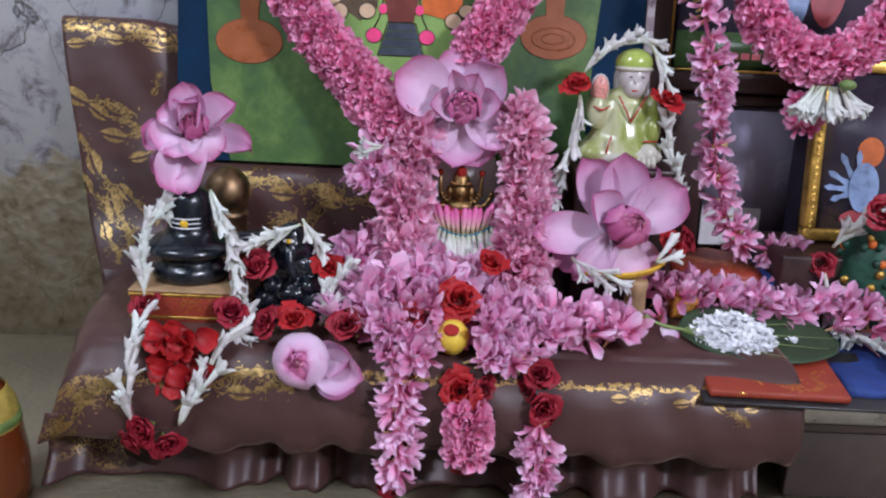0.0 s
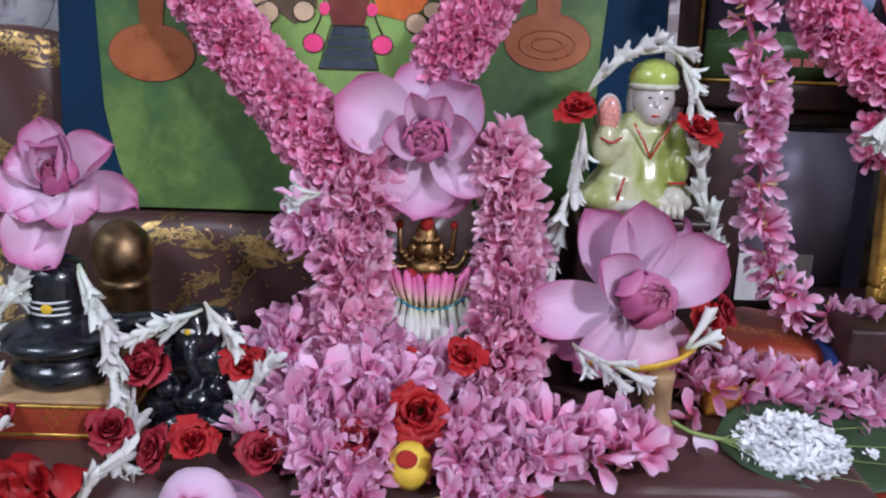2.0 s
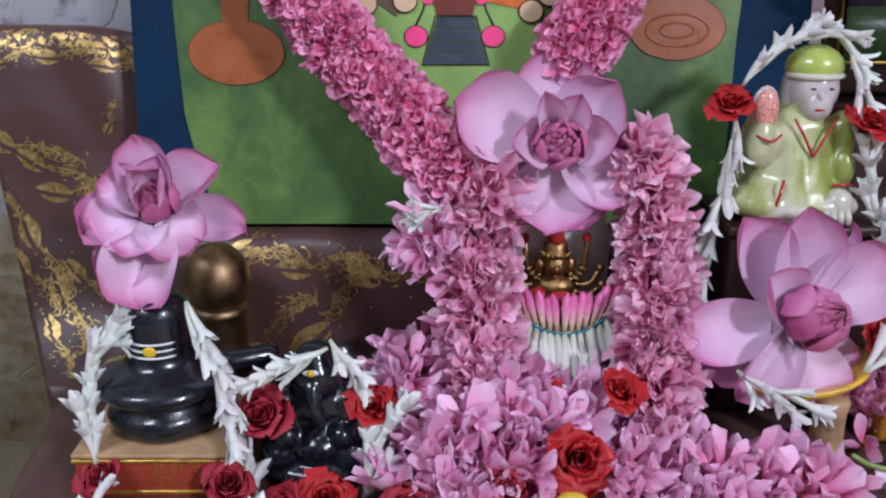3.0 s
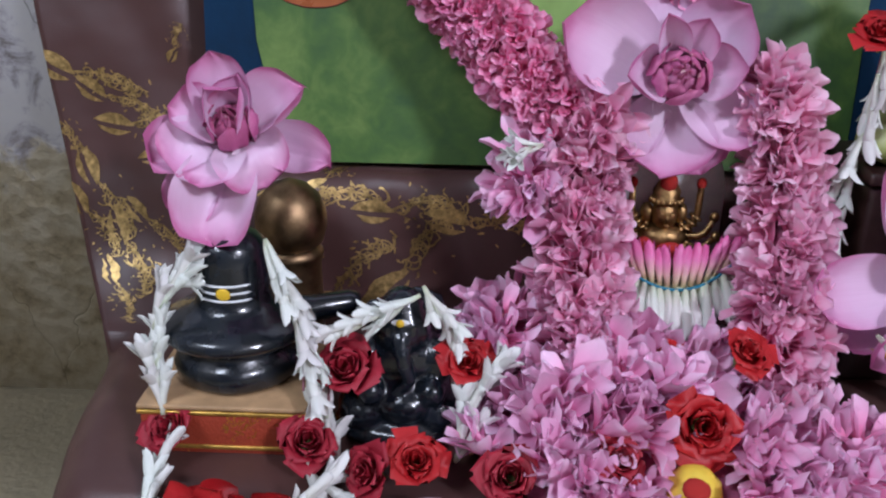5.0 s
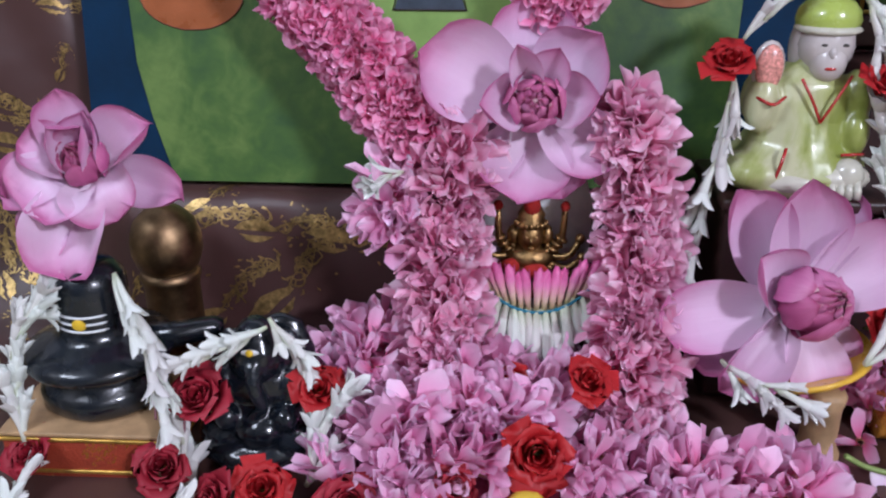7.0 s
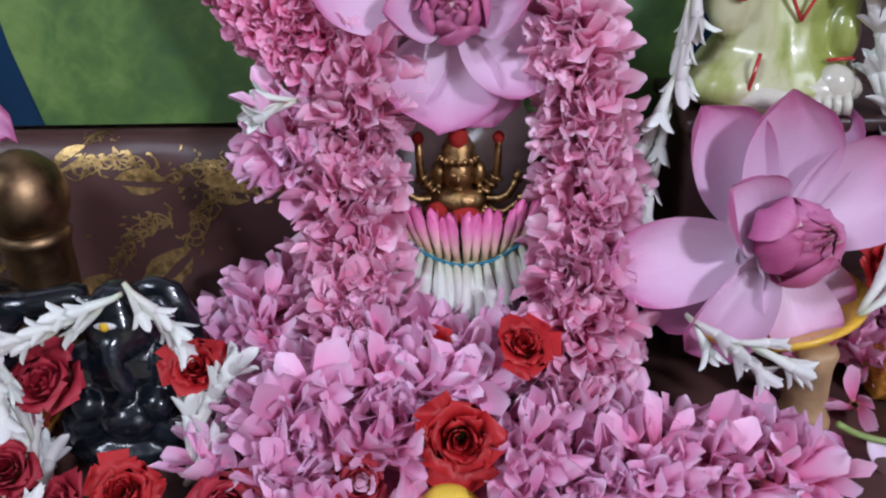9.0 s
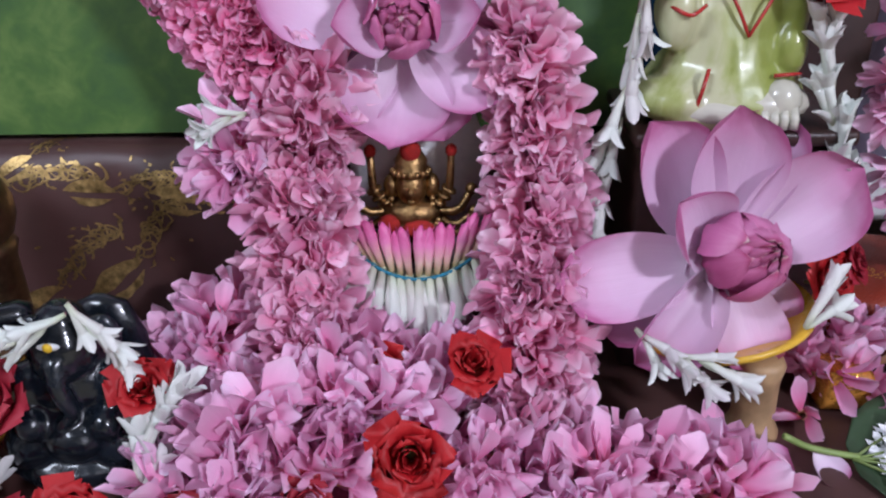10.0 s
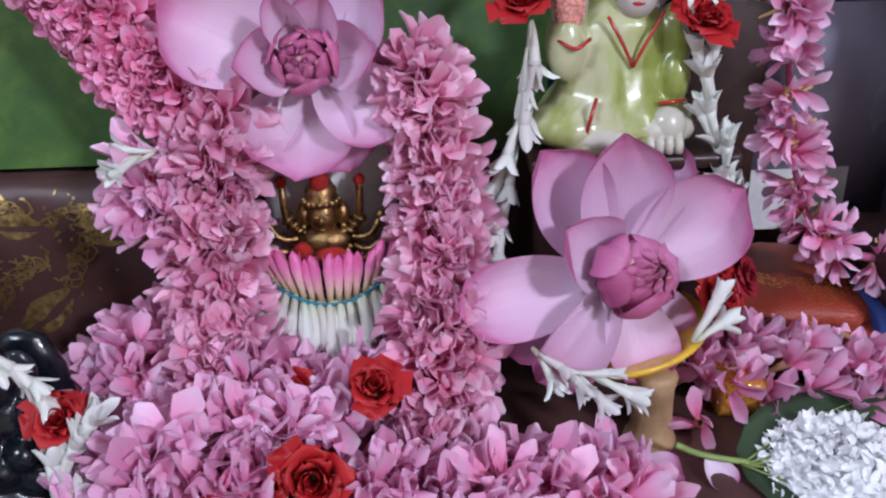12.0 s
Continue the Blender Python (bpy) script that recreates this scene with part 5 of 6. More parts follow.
rod(st, spline([(sx - 0.020, sy - 0.030, sz + 0.034), (sx - 0.024, sy - 0.036, sz + 0.024), (sx - 0.026, sy - 0.034, sz + 0.012)], 8), 0.0013, 4, 5)
rod(st, spline([(sx + 0.016, sy - 0.030, sz + 0.030), (sx + 0.024, sy - 0.0315, sz + 0.031), (sx + 0.032, sy - 0.027, sz + 0.030)], 8), 0.0012, 4, 5)
for k in range(4):
    rod(st, [(sx + 0.011 + 0.0055 * k, sy - 0.036, sz + 0.014), (sx + 0.011 + 0.0055 * k, sy - 0.040, sz + 0.008), (sx + 0.011 + 0.0055 * k, sy - 0.040, sz + 0.003)], 0.0028, 2, 6)
tagged(new("saint_statue", st.mesh("saint_statue", M["glaze"], M["glaze_green"], M["glaze_cream"], M["glaze_face"], M["glaze_red"], M["glaze_hand"], M["dark"])), "glazed yellow-green ceramic seated saint with raised palm", "statue")

# ---- saucer on its turned post ----
lampstand = thing("saucer_stand", "yellow saucer on a pale turned wooden post", "stand", at=(0.224, 0.872, SEAT))
v, f, uv = lathe([(0.016, 0), (0.0155, 0.004), (0.0125, 0.010), (0.0115, 0.03), (0.0115, 0.040), (0.013, 0.048), (0.011, 0.052)], 20)
put("post", mesh_of("post", v, f, uv, [M["wood_pale"]]), lampstand, None, "pale turned wooden post")
v, f, uv = lathe([(0.012, 0.066), (0.034, 0.067), (0.048, 0.071), (0.056, 0.078), (0.0555, 0.081), (0.046, 0.075), (0.032, 0.070), (0.004, 0.069)], 36)
put("saucer", mesh_of("saucer", v, f, uv, [M["saucer"]]), lampstand, pose(-0.006, 0.034, -0.019, -3, -8, 0), "yellow glazed saucer")

# ---- roses ----
RED = rose_master("rose", 3)
SCAR = rose_master("scarlet", 8, 0.25)
roses = [(RED, (-0.178, 0.832, 0.512), (-0.2, -0.55, 0.8), 1.0, "red rose threaded in the tuberose arch"), (SCAR, (-0.107, 0.844, 0.514), (0.1, -0.6, 0.8), 0.70, "red rose threaded in the tuberose arch"),
         (RED, (-0.288, 0.822, 0.474), (-0.2, -0.6, 0.8), 0.85, "small dark red rose on the plinth's edge"), (RED, (-0.204, 0.815, 0.472), (0.2, -0.6, 0.8), 0.85, "small dark red rose on the plinth's edge"),
         (RED, (-0.270, 0.738, 0.382), (-0.5, -1, 0.1), 0.85, "dark red rose hanging at the string's end"), (RED, (-0.252, 0.732, 0.371), (0.5, -1, -0.3), 0.8, "dark red rose hanging at the string's end"), (RED, (-0.282, 0.736, 0.370), (-0.6, -1, -0.4), 0.7, "dark red rose hanging at the string's end"),
         (RED, (-0.160, 0.790, 0.470), (-0.6, -0.6, 0.6), 0.8, "red rose bud lying by the figurine"), (SCAR, (-0.135, 0.795, 0.474), (0.1, -0.6, 0.9), 0.75, "red rose bud lying by the figurine"),
         (RED, (-0.080, 0.786, 0.474), (-0.1, -0.8, 0.8), 0.85, "red rose with green calyx on the heap"), (RED, (-0.018, 0.790, 0.486), (0.1, -0.7, 0.7), 0.7, "red rose half buried in the heap"),
         (SCAR, (0.030, 0.808, 0.500), (0.0, -0.85, 0.45), 0.92, "open scarlet rose on the heap"), (RED, (0.046, 0.822, 0.482), (0.3, -0.9, 0.3), 0.55, "small red bud on the heap"), (SCAR, (0.060, 0.842, 0.526), (0.3, -0.45, 0.8), 0.72, "red rose bud on the heap"),
         (SCAR, (0.016, 0.866, 0.508), (-0.3, -0.8, 0.6), 0.6, "red rose bud on the heap"),
         (RED, (0.120, 0.914, 0.556), (-0.6, -0.8, 0.2), 0.90, "dark red rose tucked under the lotus"), (SCAR, (0.266, 0.908, 0.536), (0.5, -0.7, 0.5), 0.80, "red rose with calyx on the saucer"), (RED, (0.284, 0.922, 0.540), (0.7, -0.5, 0.5), 0.7, "red rose on the saucer"),
         (SCAR, (0.154, 0.952, 0.702), (-0.2, -0.5, 0.85), 0.74, "red rose threaded beside the statue"), (SCAR, (0.251, 0.946, 0.690), (0.2, -0.5, 0.85), 0.78, "red rose threaded beside the statue"),
         (RED, (0.110, 0.766, 0.438), (0.1, -0.7, 0.8), 0.82, "dark red rose on the silk's edge"), (RED, (0.112, 0.748, 0.414), (0.2, -1, 0.1), 0.85, "dark red rose on the silk's edge"), (RED, (0.101, 0.760, 0.425), (-0.6, -0.9, 0.2), 0.6, "dark red rose on the silk's edge"),
         (SCAR, (0.034, 0.755, 0.424), (-0.1, -0.9, 0.5), 0.85, "red rose topping a hanging tassel"), (RED, (0.054, 0.757, 0.425), (0.5, -0.8, 0.3), 0.75, "red rose topping a hanging tassel"),
         (RED, (0.042, 0.742, 0.353), (0, -1, -0.5), 0.62, "red rose at a tassel's tip"), (RED, (-0.032, 0.738, 0.332), (0.2, -1, -0.2), 0.72, "red rose at a tassel's tip"),
         (RED, (0.446, 0.925, 0.520), (-0.3, -0.9, 0.3), 0.75, "dark red rose by the dressed idol"), (RED, (0.478, 0.885, 0.588), (0, -0.8, 0.6), 1.0, "red rose over the dressed idol"), (RED, (0.500, 0.830, 0.462), (0, -0.8, 0.5), 0.9, "dark red rose on the cloth"), (RED, (0.492, 0.800, 0.440), (0, -0.8, 0.5), 0.9, "dark red rose on the cloth")]
for k, (src, at, axis, s, label) in enumerate(roses):
    ob = copy_thing(src, facing(at, axis, k * 47, s * 0.80))
    ob["label"] = label
    ob["group"] = "red roses"
for src in (RED, SCAR):
    for o in list(src.children_recursive) + [src]:
        bpy.data.objects.remove(o, do_unlink=True)

# large loose-petalled red bloom before the plinth
bloom = thing("red_bloom", "large loose-petalled bright red bloom", "flower")
r2 = random.Random(17)
for k in range(30):
    L = r2.uniform(0.018, 0.028)
    v, f, uv = petal(L, L * r2.uniform(0.8, 1.1), r2.uniform(0, 55), r2.uniform(-50, 25), 0.35, 6, 7, 0.25, 0.6, 0.16, k, 0.003)
    put("petal", mesh_of("red_petal", v, f, uv, [M["scarlet"]]), bloom, facing((-0.243 + r2.uniform(-0.017, 0.017), 0.772 - r2.uniform(0, 0.018), 0.448 + r2.uniform(-0.030, 0.026)), (r2.uniform(-0.4, 0.4), -1, r2.uniform(0.0, 0.6)), k * 83))

# ---- tuberose strings ----
R = random.Random(23)
tuberose_chain("white tuberose string draped down the black stone", [(-0.284, 0.850, 0.572), (-0.292, 0.844, 0.557), (-0.299, 0.838, 0.538), (-0.298, 0.830, 0.508), (-0.294, 0.822, 0.484)], 6, R, flip=True)
tuberose_chain("short white tuberose cross string on the black stone", [(-0.296, 0.846, 0.563), (-0.282, 0.850, 0.567)], 1, R, size=0.7)
tuberose_chain("white tuberose string hanging over the silk", [(-0.290, 0.812, 0.468), (-0.291, 0.785, 0.463), (-0.290, 0.758, 0.446), (-0.287, 0.742, 0.414), (-0.281, 0.738, 0.385)], 5, R, flip=True)
tuberose_chain("white tuberose string draped down the black stone", [(-0.229, 0.848, 0.594), (-0.220, 0.840, 0.572), (-0.212, 0.834, 0.552), (-0.206, 0.828, 0.532), (-0.205, 0.818, 0.508)], 6, R)
tuberose_chain("white tuberose string beside the figurine", [(-0.192, 0.832, 0.508), (-0.192, 0.824, 0.480), (-0.190, 0.814, 0.466), (-0.184, 0.802, 0.461)], 4, R, flip=True)
tuberose_chain("white tuberose string hanging over the silk", [(-0.204, 0.806, 0.470), (-0.198, 0.800, 0.462), (-0.190, 0.792, 0.461)], 2, R)
tuberose_chain("white tuberose string hanging over the silk", [(-0.190, 0.790, 0.464), (-0.204, 0.770, 0.458), (-0.215, 0.750, 0.432), (-0.228, 0.741, 0.405), (-0.238, 0.737, 0.386)], 5, R, flip=True)
tuberose_chain("white tuberose arch over the black figurine", [(-0.182, 0.834, 0.541), (-0.168, 0.836, 0.547), (-0.150, 0.838, 0.557), (-0.136, 0.840, 0.564)], 4, R, per=2, size=0.8, flip=True)
tuberose_chain("white tuberose arch over the black figurine", [(-0.134, 0.840, 0.570), (-0.125, 0.842, 0.552), (-0.119, 0.844, 0.538)], 3, R, per=2, size=0.8)
tuberose_chain("white tuberose string beside the figurine", [(-0.096, 0.834, 0.512), (-0.104, 0.828, 0.498), (-0.109, 0.822, 0.480), (-0.113, 0.815, 0.464)], 4, R, flip=True)
tuberose_chain("white tuberose string framing the glazed statue", [(0.160, 0.953, 0.720), (0.176, 0.956, 0.737), (0.194, 0.960, 0.750), (0.208, 0.960, 0.756)], 4, R, per=2, size=0.85)
tuberose_chain("white tuberose string framing the glazed statue", [(0.216, 0.960, 0.760), (0.232, 0.960, 0.752), (0.244, 0.958, 0.730), (0.250, 0.956, 0.700)], 4, R, size=0.85)
tuberose_chain("white tuberose string beside the glazed statue", [(0.157, 0.952, 0.695), (0.154, 0.948, 0.665), (0.150, 0.944, 0.630), (0.143, 0.936, 0.595), (0.130, 0.925, 0.566)], 7, R)
tuberose_chain("white tuberose string beside the glazed statue", [(0.258, 0.945, 0.672), (0.261, 0.940, 0.650), (0.266, 0.936, 0.622), (0.274, 0.930, 0.592), (0.280, 0.924, 0.565)], 6, R, flip=True)
tuberose_chain("white tuberoses laid along the saucer's front", [(0.150, 0.868, 0.532), (0.164, 0.860, 0.525), (0.180, 0.856, 0.520), (0.194, 0.856, 0.519)], 4, R, per=2, size=0.85, splay=20)
tuberose_chain("white tuberoses laid on the saucer's rim", [(0.242, 0.870, 0.530), (0.256, 0.880, 0.534)], 1, R, per=2, splay=22)
tuberose_chain("white tuberose string framing the dressed idol", [(0.446, 0.905, 0.545), (0.458, 0.895, 0.572), (0.480, 0.885, 0.592), (0.510, 0.88, 0.602)], 4, R, flip=False)
tuberose_chain("white tuberose string framing the dressed idol", [(0.446, 0.912, 0.512), (0.450, 0.895, 0.480), (0.458, 0.870, 0.466), (0.475, 0.82, 0.452)], 5, R)
side = tuberose_chain("white buds tied in the garland", [(-0.060, 0.942, 0.630), (-0.076, 0.934, 0.628)], 2, R, per=2, size=0.7, splay=30)

# ---- hanging tassels on the bench's front ----
garland("pink oleander tassel hanging over the silk's edge", [(-0.020, 0.785, 0.470), (-0.022, 0.760, 0.440), (-0.026, 0.742, 0.405), (-0.024, 0.736, 0.370), (-0.026, 0.734, 0.342)], [0.005, 0.007, 0.007, 0.006, 0.004], 52, "lilac", "front tassels", lean=(0, -0.2, -0.6), size=0.72)
garland("pink oleander tassel with red roses hanging over the silk's edge", [(0.040, 0.745, 0.415), (0.042, 0.738, 0.390), (0.042, 0.736, 0.365)], [0.011, 0.013, 0.010], 75, "hot", "front tassels", lean=(0, -0.2, 0))
garland("pink oleander tassel hanging over the silk's edge", [(0.112, 0.742, 0.400), (0.113, 0.736, 0.375), (0.111, 0.734, 0.345), (0.108, 0.733, 0.315)], [0.004, 0.006, 0.005, 0.003], 34, "lilac", "front tassels", lean=(0, -0.2, -0.6), size=0.70)
garland("pink flowers peeking from behind the garland", [(-0.064, 0.958, 0.622), (-0.068, 0.95, 0.600), (-0.066, 0.945, 0.578)], [0.005, 0.008, 0.006], 26, "lilac", "idol garland")

lemon = thing("lemon", "yellow lemon dabbed with dark red powder", "fruit", at=(0.024, 0.783, 0.470))
lemon.scale = (0.9, 0.9, 0.9)
v, f, uv = lathe([(0.002, -0.020), (0.010, -0.0175), (0.0165, -0.009), (0.0185, 0.0), (0.0165, 0.009), (0.010, 0.0165), (0.004, 0.019)], 22, 0.03)
put("fruit", mesh_of("fruit", v, f, uv, [M["lemon"]]), lemon)
v, f, uv = ball(1, 12, 7)
put("powder_dab", mesh_of("powder_dab", v, f, uv, [M["kumkum"]]), lemon, pose(-0.002, -0.012, 0.0125, 35, 0, 0) @ Matrix.Diagonal((0.009, 0.008, 0.0035, 1)), "dark red powder dab")

# painted shapes belong to the green ground
ground_part = next(o for o in board.children if o.name.startswith("green_ground"))
for o in list(board.children):
    if o is not ground_part and not o.name.startswith(("panel", "silver_edge")):
        o.parent = ground_part

# ---- right side: pictures, cloths, leaf ----


def framed(name, label, x0, x1, y, z0, z1, lean, bar, frame_mat, print_mat, at_bottom=None):
    """A framed picture that leans back; returns the thing. Parts: four bars, print, glass."""
    p = thing(name, label, "picture")
    p.matrix_basis = pose((x0 + x1) / 2, y, z0, -lean, 0, 0)
    w, h = (x1 - x0) / 2, z1 - z0
    for b in ((-w, w, 0, bar), (-w, w, h - bar, h), (-w, -w + bar, bar, h - bar), (w - bar, w, bar, h - bar)):
        part("frame_bar", box_bm(b[0], b[1], -0.008, 0.010, b[2], b[3], 0.003), frame_mat, p)
    part("print", box_bm(-w + bar, w - bar, -0.001, 0.006, bar, h - bar), print_mat, p, "picture print under glass")
    return p


def flat_shape(name, parent, outline, y, material, label=""):
    bm = bmesh.new()
    a = [bm.verts.new((x, y, z)) for x, z in outline]
    b = [bm.verts.new((x, y + 0.0008, z)) for x, z in outline]
    bm.faces.new(a)
    for k in range(len(a)):
        bm.faces.new((a[k], b[k], b[(k + 1) % len(a)], a[(k + 1) % len(a)]))
    bmesh.ops.recalc_face_normals(bm, faces=bm.faces[:])
    return part(name, bm, material, parent, label, False)


back_pic = framed("framed_picture", "large dark-framed picture hung with a pink garland", 0.262, 0.70, 1.095, 0.690, 1.05, 6, 0.028, M["wood_dark"], M["photo_dark"])
part("gilt_slip", box_bm(-0.191, 0.191, -0.0105, -0.0075, 0.0255, 0.0285), M["gold_frame"], back_pic, "gilt inner edge")
part("gilt_slip", box_bm(-0.194, -0.191, -0.0105, -0.0075, 0.0255, 0.33), M["gold_frame"], back_pic, "gilt inner edge")
part("green_print", box_bm(-0.185, 0.19, -0.0025, -0.0012, 0.030, 0.075), M["photo_green"], back_pic, "green band of the print")
for k in range(7):
    part("caption_bar", box_bm(-0.115 + 0.014 * k, -0.104 + 0.014 * k, -0.0035, -0.0027, 0.042, 0.050), M["photo_red"], back_pic, "red caption bar", False)
flat_shape("print_figure", back_pic, oval(0.0, 0.16, 0.026, 0.075, 24, 2), -0.0035, M["photo_red"], "red shape in the print")
flat_shape("print_figure", back_pic, oval(-0.038, 0.15, 0.018, 0.07, 24, 5), -0.0030, M["skin_blue"], "pale shape in the print")
shelf = thing("dark_shelf", "dark wooden shelf under the large picture", "shelf")
part("side_board", box_bm(0.282, 0.340, 1.050, 1.12, SEAT, 0.684, 0.003), M["wood_dark"], shelf)
part("shelf_board", box_bm(0.288, 0.72, 1.10, 1.14, 0.672, 0.688, 0.003), M["wood_dark"], shelf)
low_pic = thing("photo_print", "glazed photograph on the cloths, its grey a painted glare", "picture")
low_pic.matrix_basis = pose(0.415, 1.072, 0.495, -4, 0, 0)
# the print carries the reflection on its glass as plain colour
part("print", box_bm(-0.065, 0.062, 0, 0.006, 0, 0.175), M["photo_glare"], low_pic)
# shade of the gap before the gilt frame, put in as a dark strip
part("shadow_figure", box_bm(0.044, 0.062, -0.0012, -0.0004, 0.0, 0.15), M["photo_dark"], low_pic, "dark strip put in for the shaded gap beside the photograph", False)
part("paper_corner", box_bm(-0.065, 0.012, -0.0012, -0.0004, 0.0, 0.05), M["paper"], low_pic, "white lower corner", False)

deity = framed("gilt_picture", "small gilt-framed devotional print", 0.444, 0.67, 0.985, 0.530, 0.745, 8, 0.015, M["gold_frame"], M["photo_dark"])
for k in range(26):
    part("bead", box_bm(-0.108, -0.103, -0.0095, -0.0075, 0.006 + 0.0078 * k, 0.0118 + 0.0078 * k, 0.001, 1), M["gold_frame"], deity)


for k, (a0, l) in enumerate(((150, 0.040), (120, 0.046), (175, 0.038), (95, 0.044), (200, 0.032))):
    a = radians(a0)
    d, nn = (math.cos(a), math.sin(a)), (-math.sin(a), math.cos(a))
    o = (-0.050, 0.062)
    pts = [(o[0] + d[0] * s * l + nn[0] * w, o[1] + d[1] * s * l + nn[1] * w) for s, w in ((0, -0.003), (0.45, -0.0042), (0.7, -0.0024), (0.95, -0.004), (1.12, 0), (0.95, 0.004), (0.7, 0.0024), (0.45, 0.0036), (0, 0.003))]
    flat_shape("printed_arm", deity, pts, -0.003 - 0.0003 * k, M["skin_blue"], "pale blue printed arm")
flat_shape("printed_disc", deity, oval(-0.040, 0.108, 0.016, 0.018, 20), -0.0022, M["orange_paint"], "orange printed halo")
flat_shape("printed_body", deity, oval(-0.045, 0.066, 0.018, 0.03, 18), -0.0052, M["skin_blue"], "pale blue printed shape")
flat_shape("printed_robe", deity, oval(-0.040, 0.028, 0.03, 0.012, 18), -0.0030, M["photo_red"], "red printed shape")

# garlands on the large picture
garland("thin pink oleander garland hanging from the large picture", [(0.284, 1.00, 0.86), (0.290, 0.985, 0.800), (0.306, 0.975, 0.738), (0.316, 0.975, 0.680), (0.330, 0.978, 0.610), (0.350, 0.980, 0.555), (0.373, 0.976, 0.528), (0.400, 0.972, 0.520), (0.432, 0.962, 0.518)],
        [0.003, 0.004, 0.005, 0.004, 0.003, 0.004, 0.006, 0.005, 0.004], 92, "lilac", "picture garland", lean=(0, -0.2, 0.2), size=0.74)
garland("thick pink oleander garland looped over the large picture", [(0.345, 1.02, 0.86), (0.358, 1.0, 0.800), (0.378, 0.985, 0.765), (0.420, 0.975, 0.742), (0.465, 0.978, 0.755), (0.50, 0.985, 0.79), (0.515, 1.0, 0.85)],
        [0.015, 0.016, 0.017, 0.017, 0.016, 0.015, 0.015], 400, "hot", "picture garland", lean=(0, -0.3, 0.0), jitter=0.5)
tassel = thing("tuberose_tassel", "white tuberose tassel with a green tie under the garland", "flower string")
for k in range(22):
    t = k / 21
    put("tuberose", TUBEROSES[k % 8], tassel, facing((0.420 + 0.030 * t + rnd.uniform(-0.004, 0.004), 0.952 + rnd.uniform(-0.006, 0.006), 0.716), ((t - 0.42) * 1.8 + rnd.uniform(-0.25, 0.25), -0.25 + rnd.uniform(-0.2, 0.2), -1), rnd.uniform(0, 360), rnd.uniform(1.05, 1.35)))
v, f, uv = ball(1, 10, 6)
put("green_tie", mesh_of("green_tie", v, f, uv, [M["calyx"]]), tassel, pose(0.446, 0.938, 0.720) @ Matrix.Diagonal((0.010, 0.008, 0.006, 1)), "green leaf tie")
garland("drooping magenta flower end under the tassel", [(0.415, 0.985, 0.70), (0.420, 0.985, 0.675), (0.435, 0.98, 0.665)], [0.006, 0.007, 0.006], 24, "hot", "picture garland")

# folded cloths and the tray


def cloth_fold(name, label, x0, x1, y0, y1, z0, z1, material, seed):
    bm = box_bm(x0, x1, y0, y1, z0, z1)
    bmesh.ops.subdivide_edges(bm, edges=bm.edges[:], cuts=7, use_grid_fill=True)
    c = Vector(((x0 + x1) / 2, (y0 + y1) / 2, (z0 + z1) / 2))
    h = Vector(((x1 - x0) / 2, (y1 - y0) / 2, (z1 - z0) / 2))
    for v in bm.verts:
        p = Vector(((v.co.x - c.x) / h.x, (v.co.y - c.y) / h.y, (v.co.z - c.z) / h.z))
        k = (abs(p.y) ** 4 + abs(p.z) ** 4) ** 0.25
        if k > 1e-3:
            v.co.y = c.y + h.y * p.y / max(1, k)
            v.co.z = c.z + h.z * p.z / max(1, k)
        n = noise.noise(v.co * 30 + Vector((seed, 0, 0)))
        if v.co.z > z0 + 0.3 * (z1 - z0):
            v.co.z += 0.004 * n
        v.co.y += 0.004 * n
    return tagged(part(name, bm, material, None), label, "cloth")


cloth_fold("folded_cloth", "folded orange-red cloth with gold thread", 0.285, 0.392, 0.945, 1.05, SEAT + 0.002, 0.498, M["orange_cloth"], 1)
cloth_fold("folded_cloth", "rolled orange-red cloth with gold thread", 0.292, 0.400, 0.925, 0.99, 0.460, 0.486, M["orange_cloth"], 4)
cloth_fold("folded_cloth", "folded deep blue cloth", 0.392, 0.450, 0.930, 1.02, SEAT + 0.001, 0.497, M["blue_cloth"], 7)
cloth_fold("sequin_trim", "bunched gold sequin trim among the flowers", 0.272, 0.298, 0.884, 0.910, SEAT + 0.001, 0.486, M["gold_trim"], 9)
cloth_fold("folded_cloth", "folded deep blue cloth under the tray's end", 0.418, 0.500, 0.76, 0.90, 0.424, 0.443, M["blue_cloth"], 11)

low_table = thing("low_table", "low grey-brown table with a dull steel edge", "table")
part("top", box_bm(0.384, 1.1, 0.795, 1.14, 0.372, 0.412, 0.003), M["table"], low_table)
part("steel_edge", box_bm(0.380, 1.1, 0.788, 0.7945, 0.386, 0.414, 0.002), M["steel"], low_table, "dull steel edge strip")
part("front_panel", box_bm(0.39, 1.1, 0.80, 0.82, FLOOR, 0.3715, 0.002), M["table"], low_table)
riser = tagged(part("riser_block", box_bm(0.40, 0.72, 0.92, 1.03, 0.4125, 0.528, 0.004), M["wood_dark"], None), "dark block under the gilt picture", "stand")
tray = thing("black_tray", "black tray holding a red zari cloth and a leaf", "tray")
tray.matrix_basis = pose(0.350, 0.796, 0.445, 8, 0, -2)
part("plate", box_bm(-0.078, 0.110, -0.056, 0.052, -0.012, -0.008, 0.0015), M["tray"], tray)
red_cloth = tagged(part("red_zari_cloth", box_bm(-0.072, 0.066, -0.050, 0.046, -0.0075, 0.001, 0.003), M["orange_cloth"], None), "folded orange-red cloth with a gold zari border", "cloth")
red_cloth.matrix_basis = pose(0.350, 0.796, 0.445, 8, 0, -2)

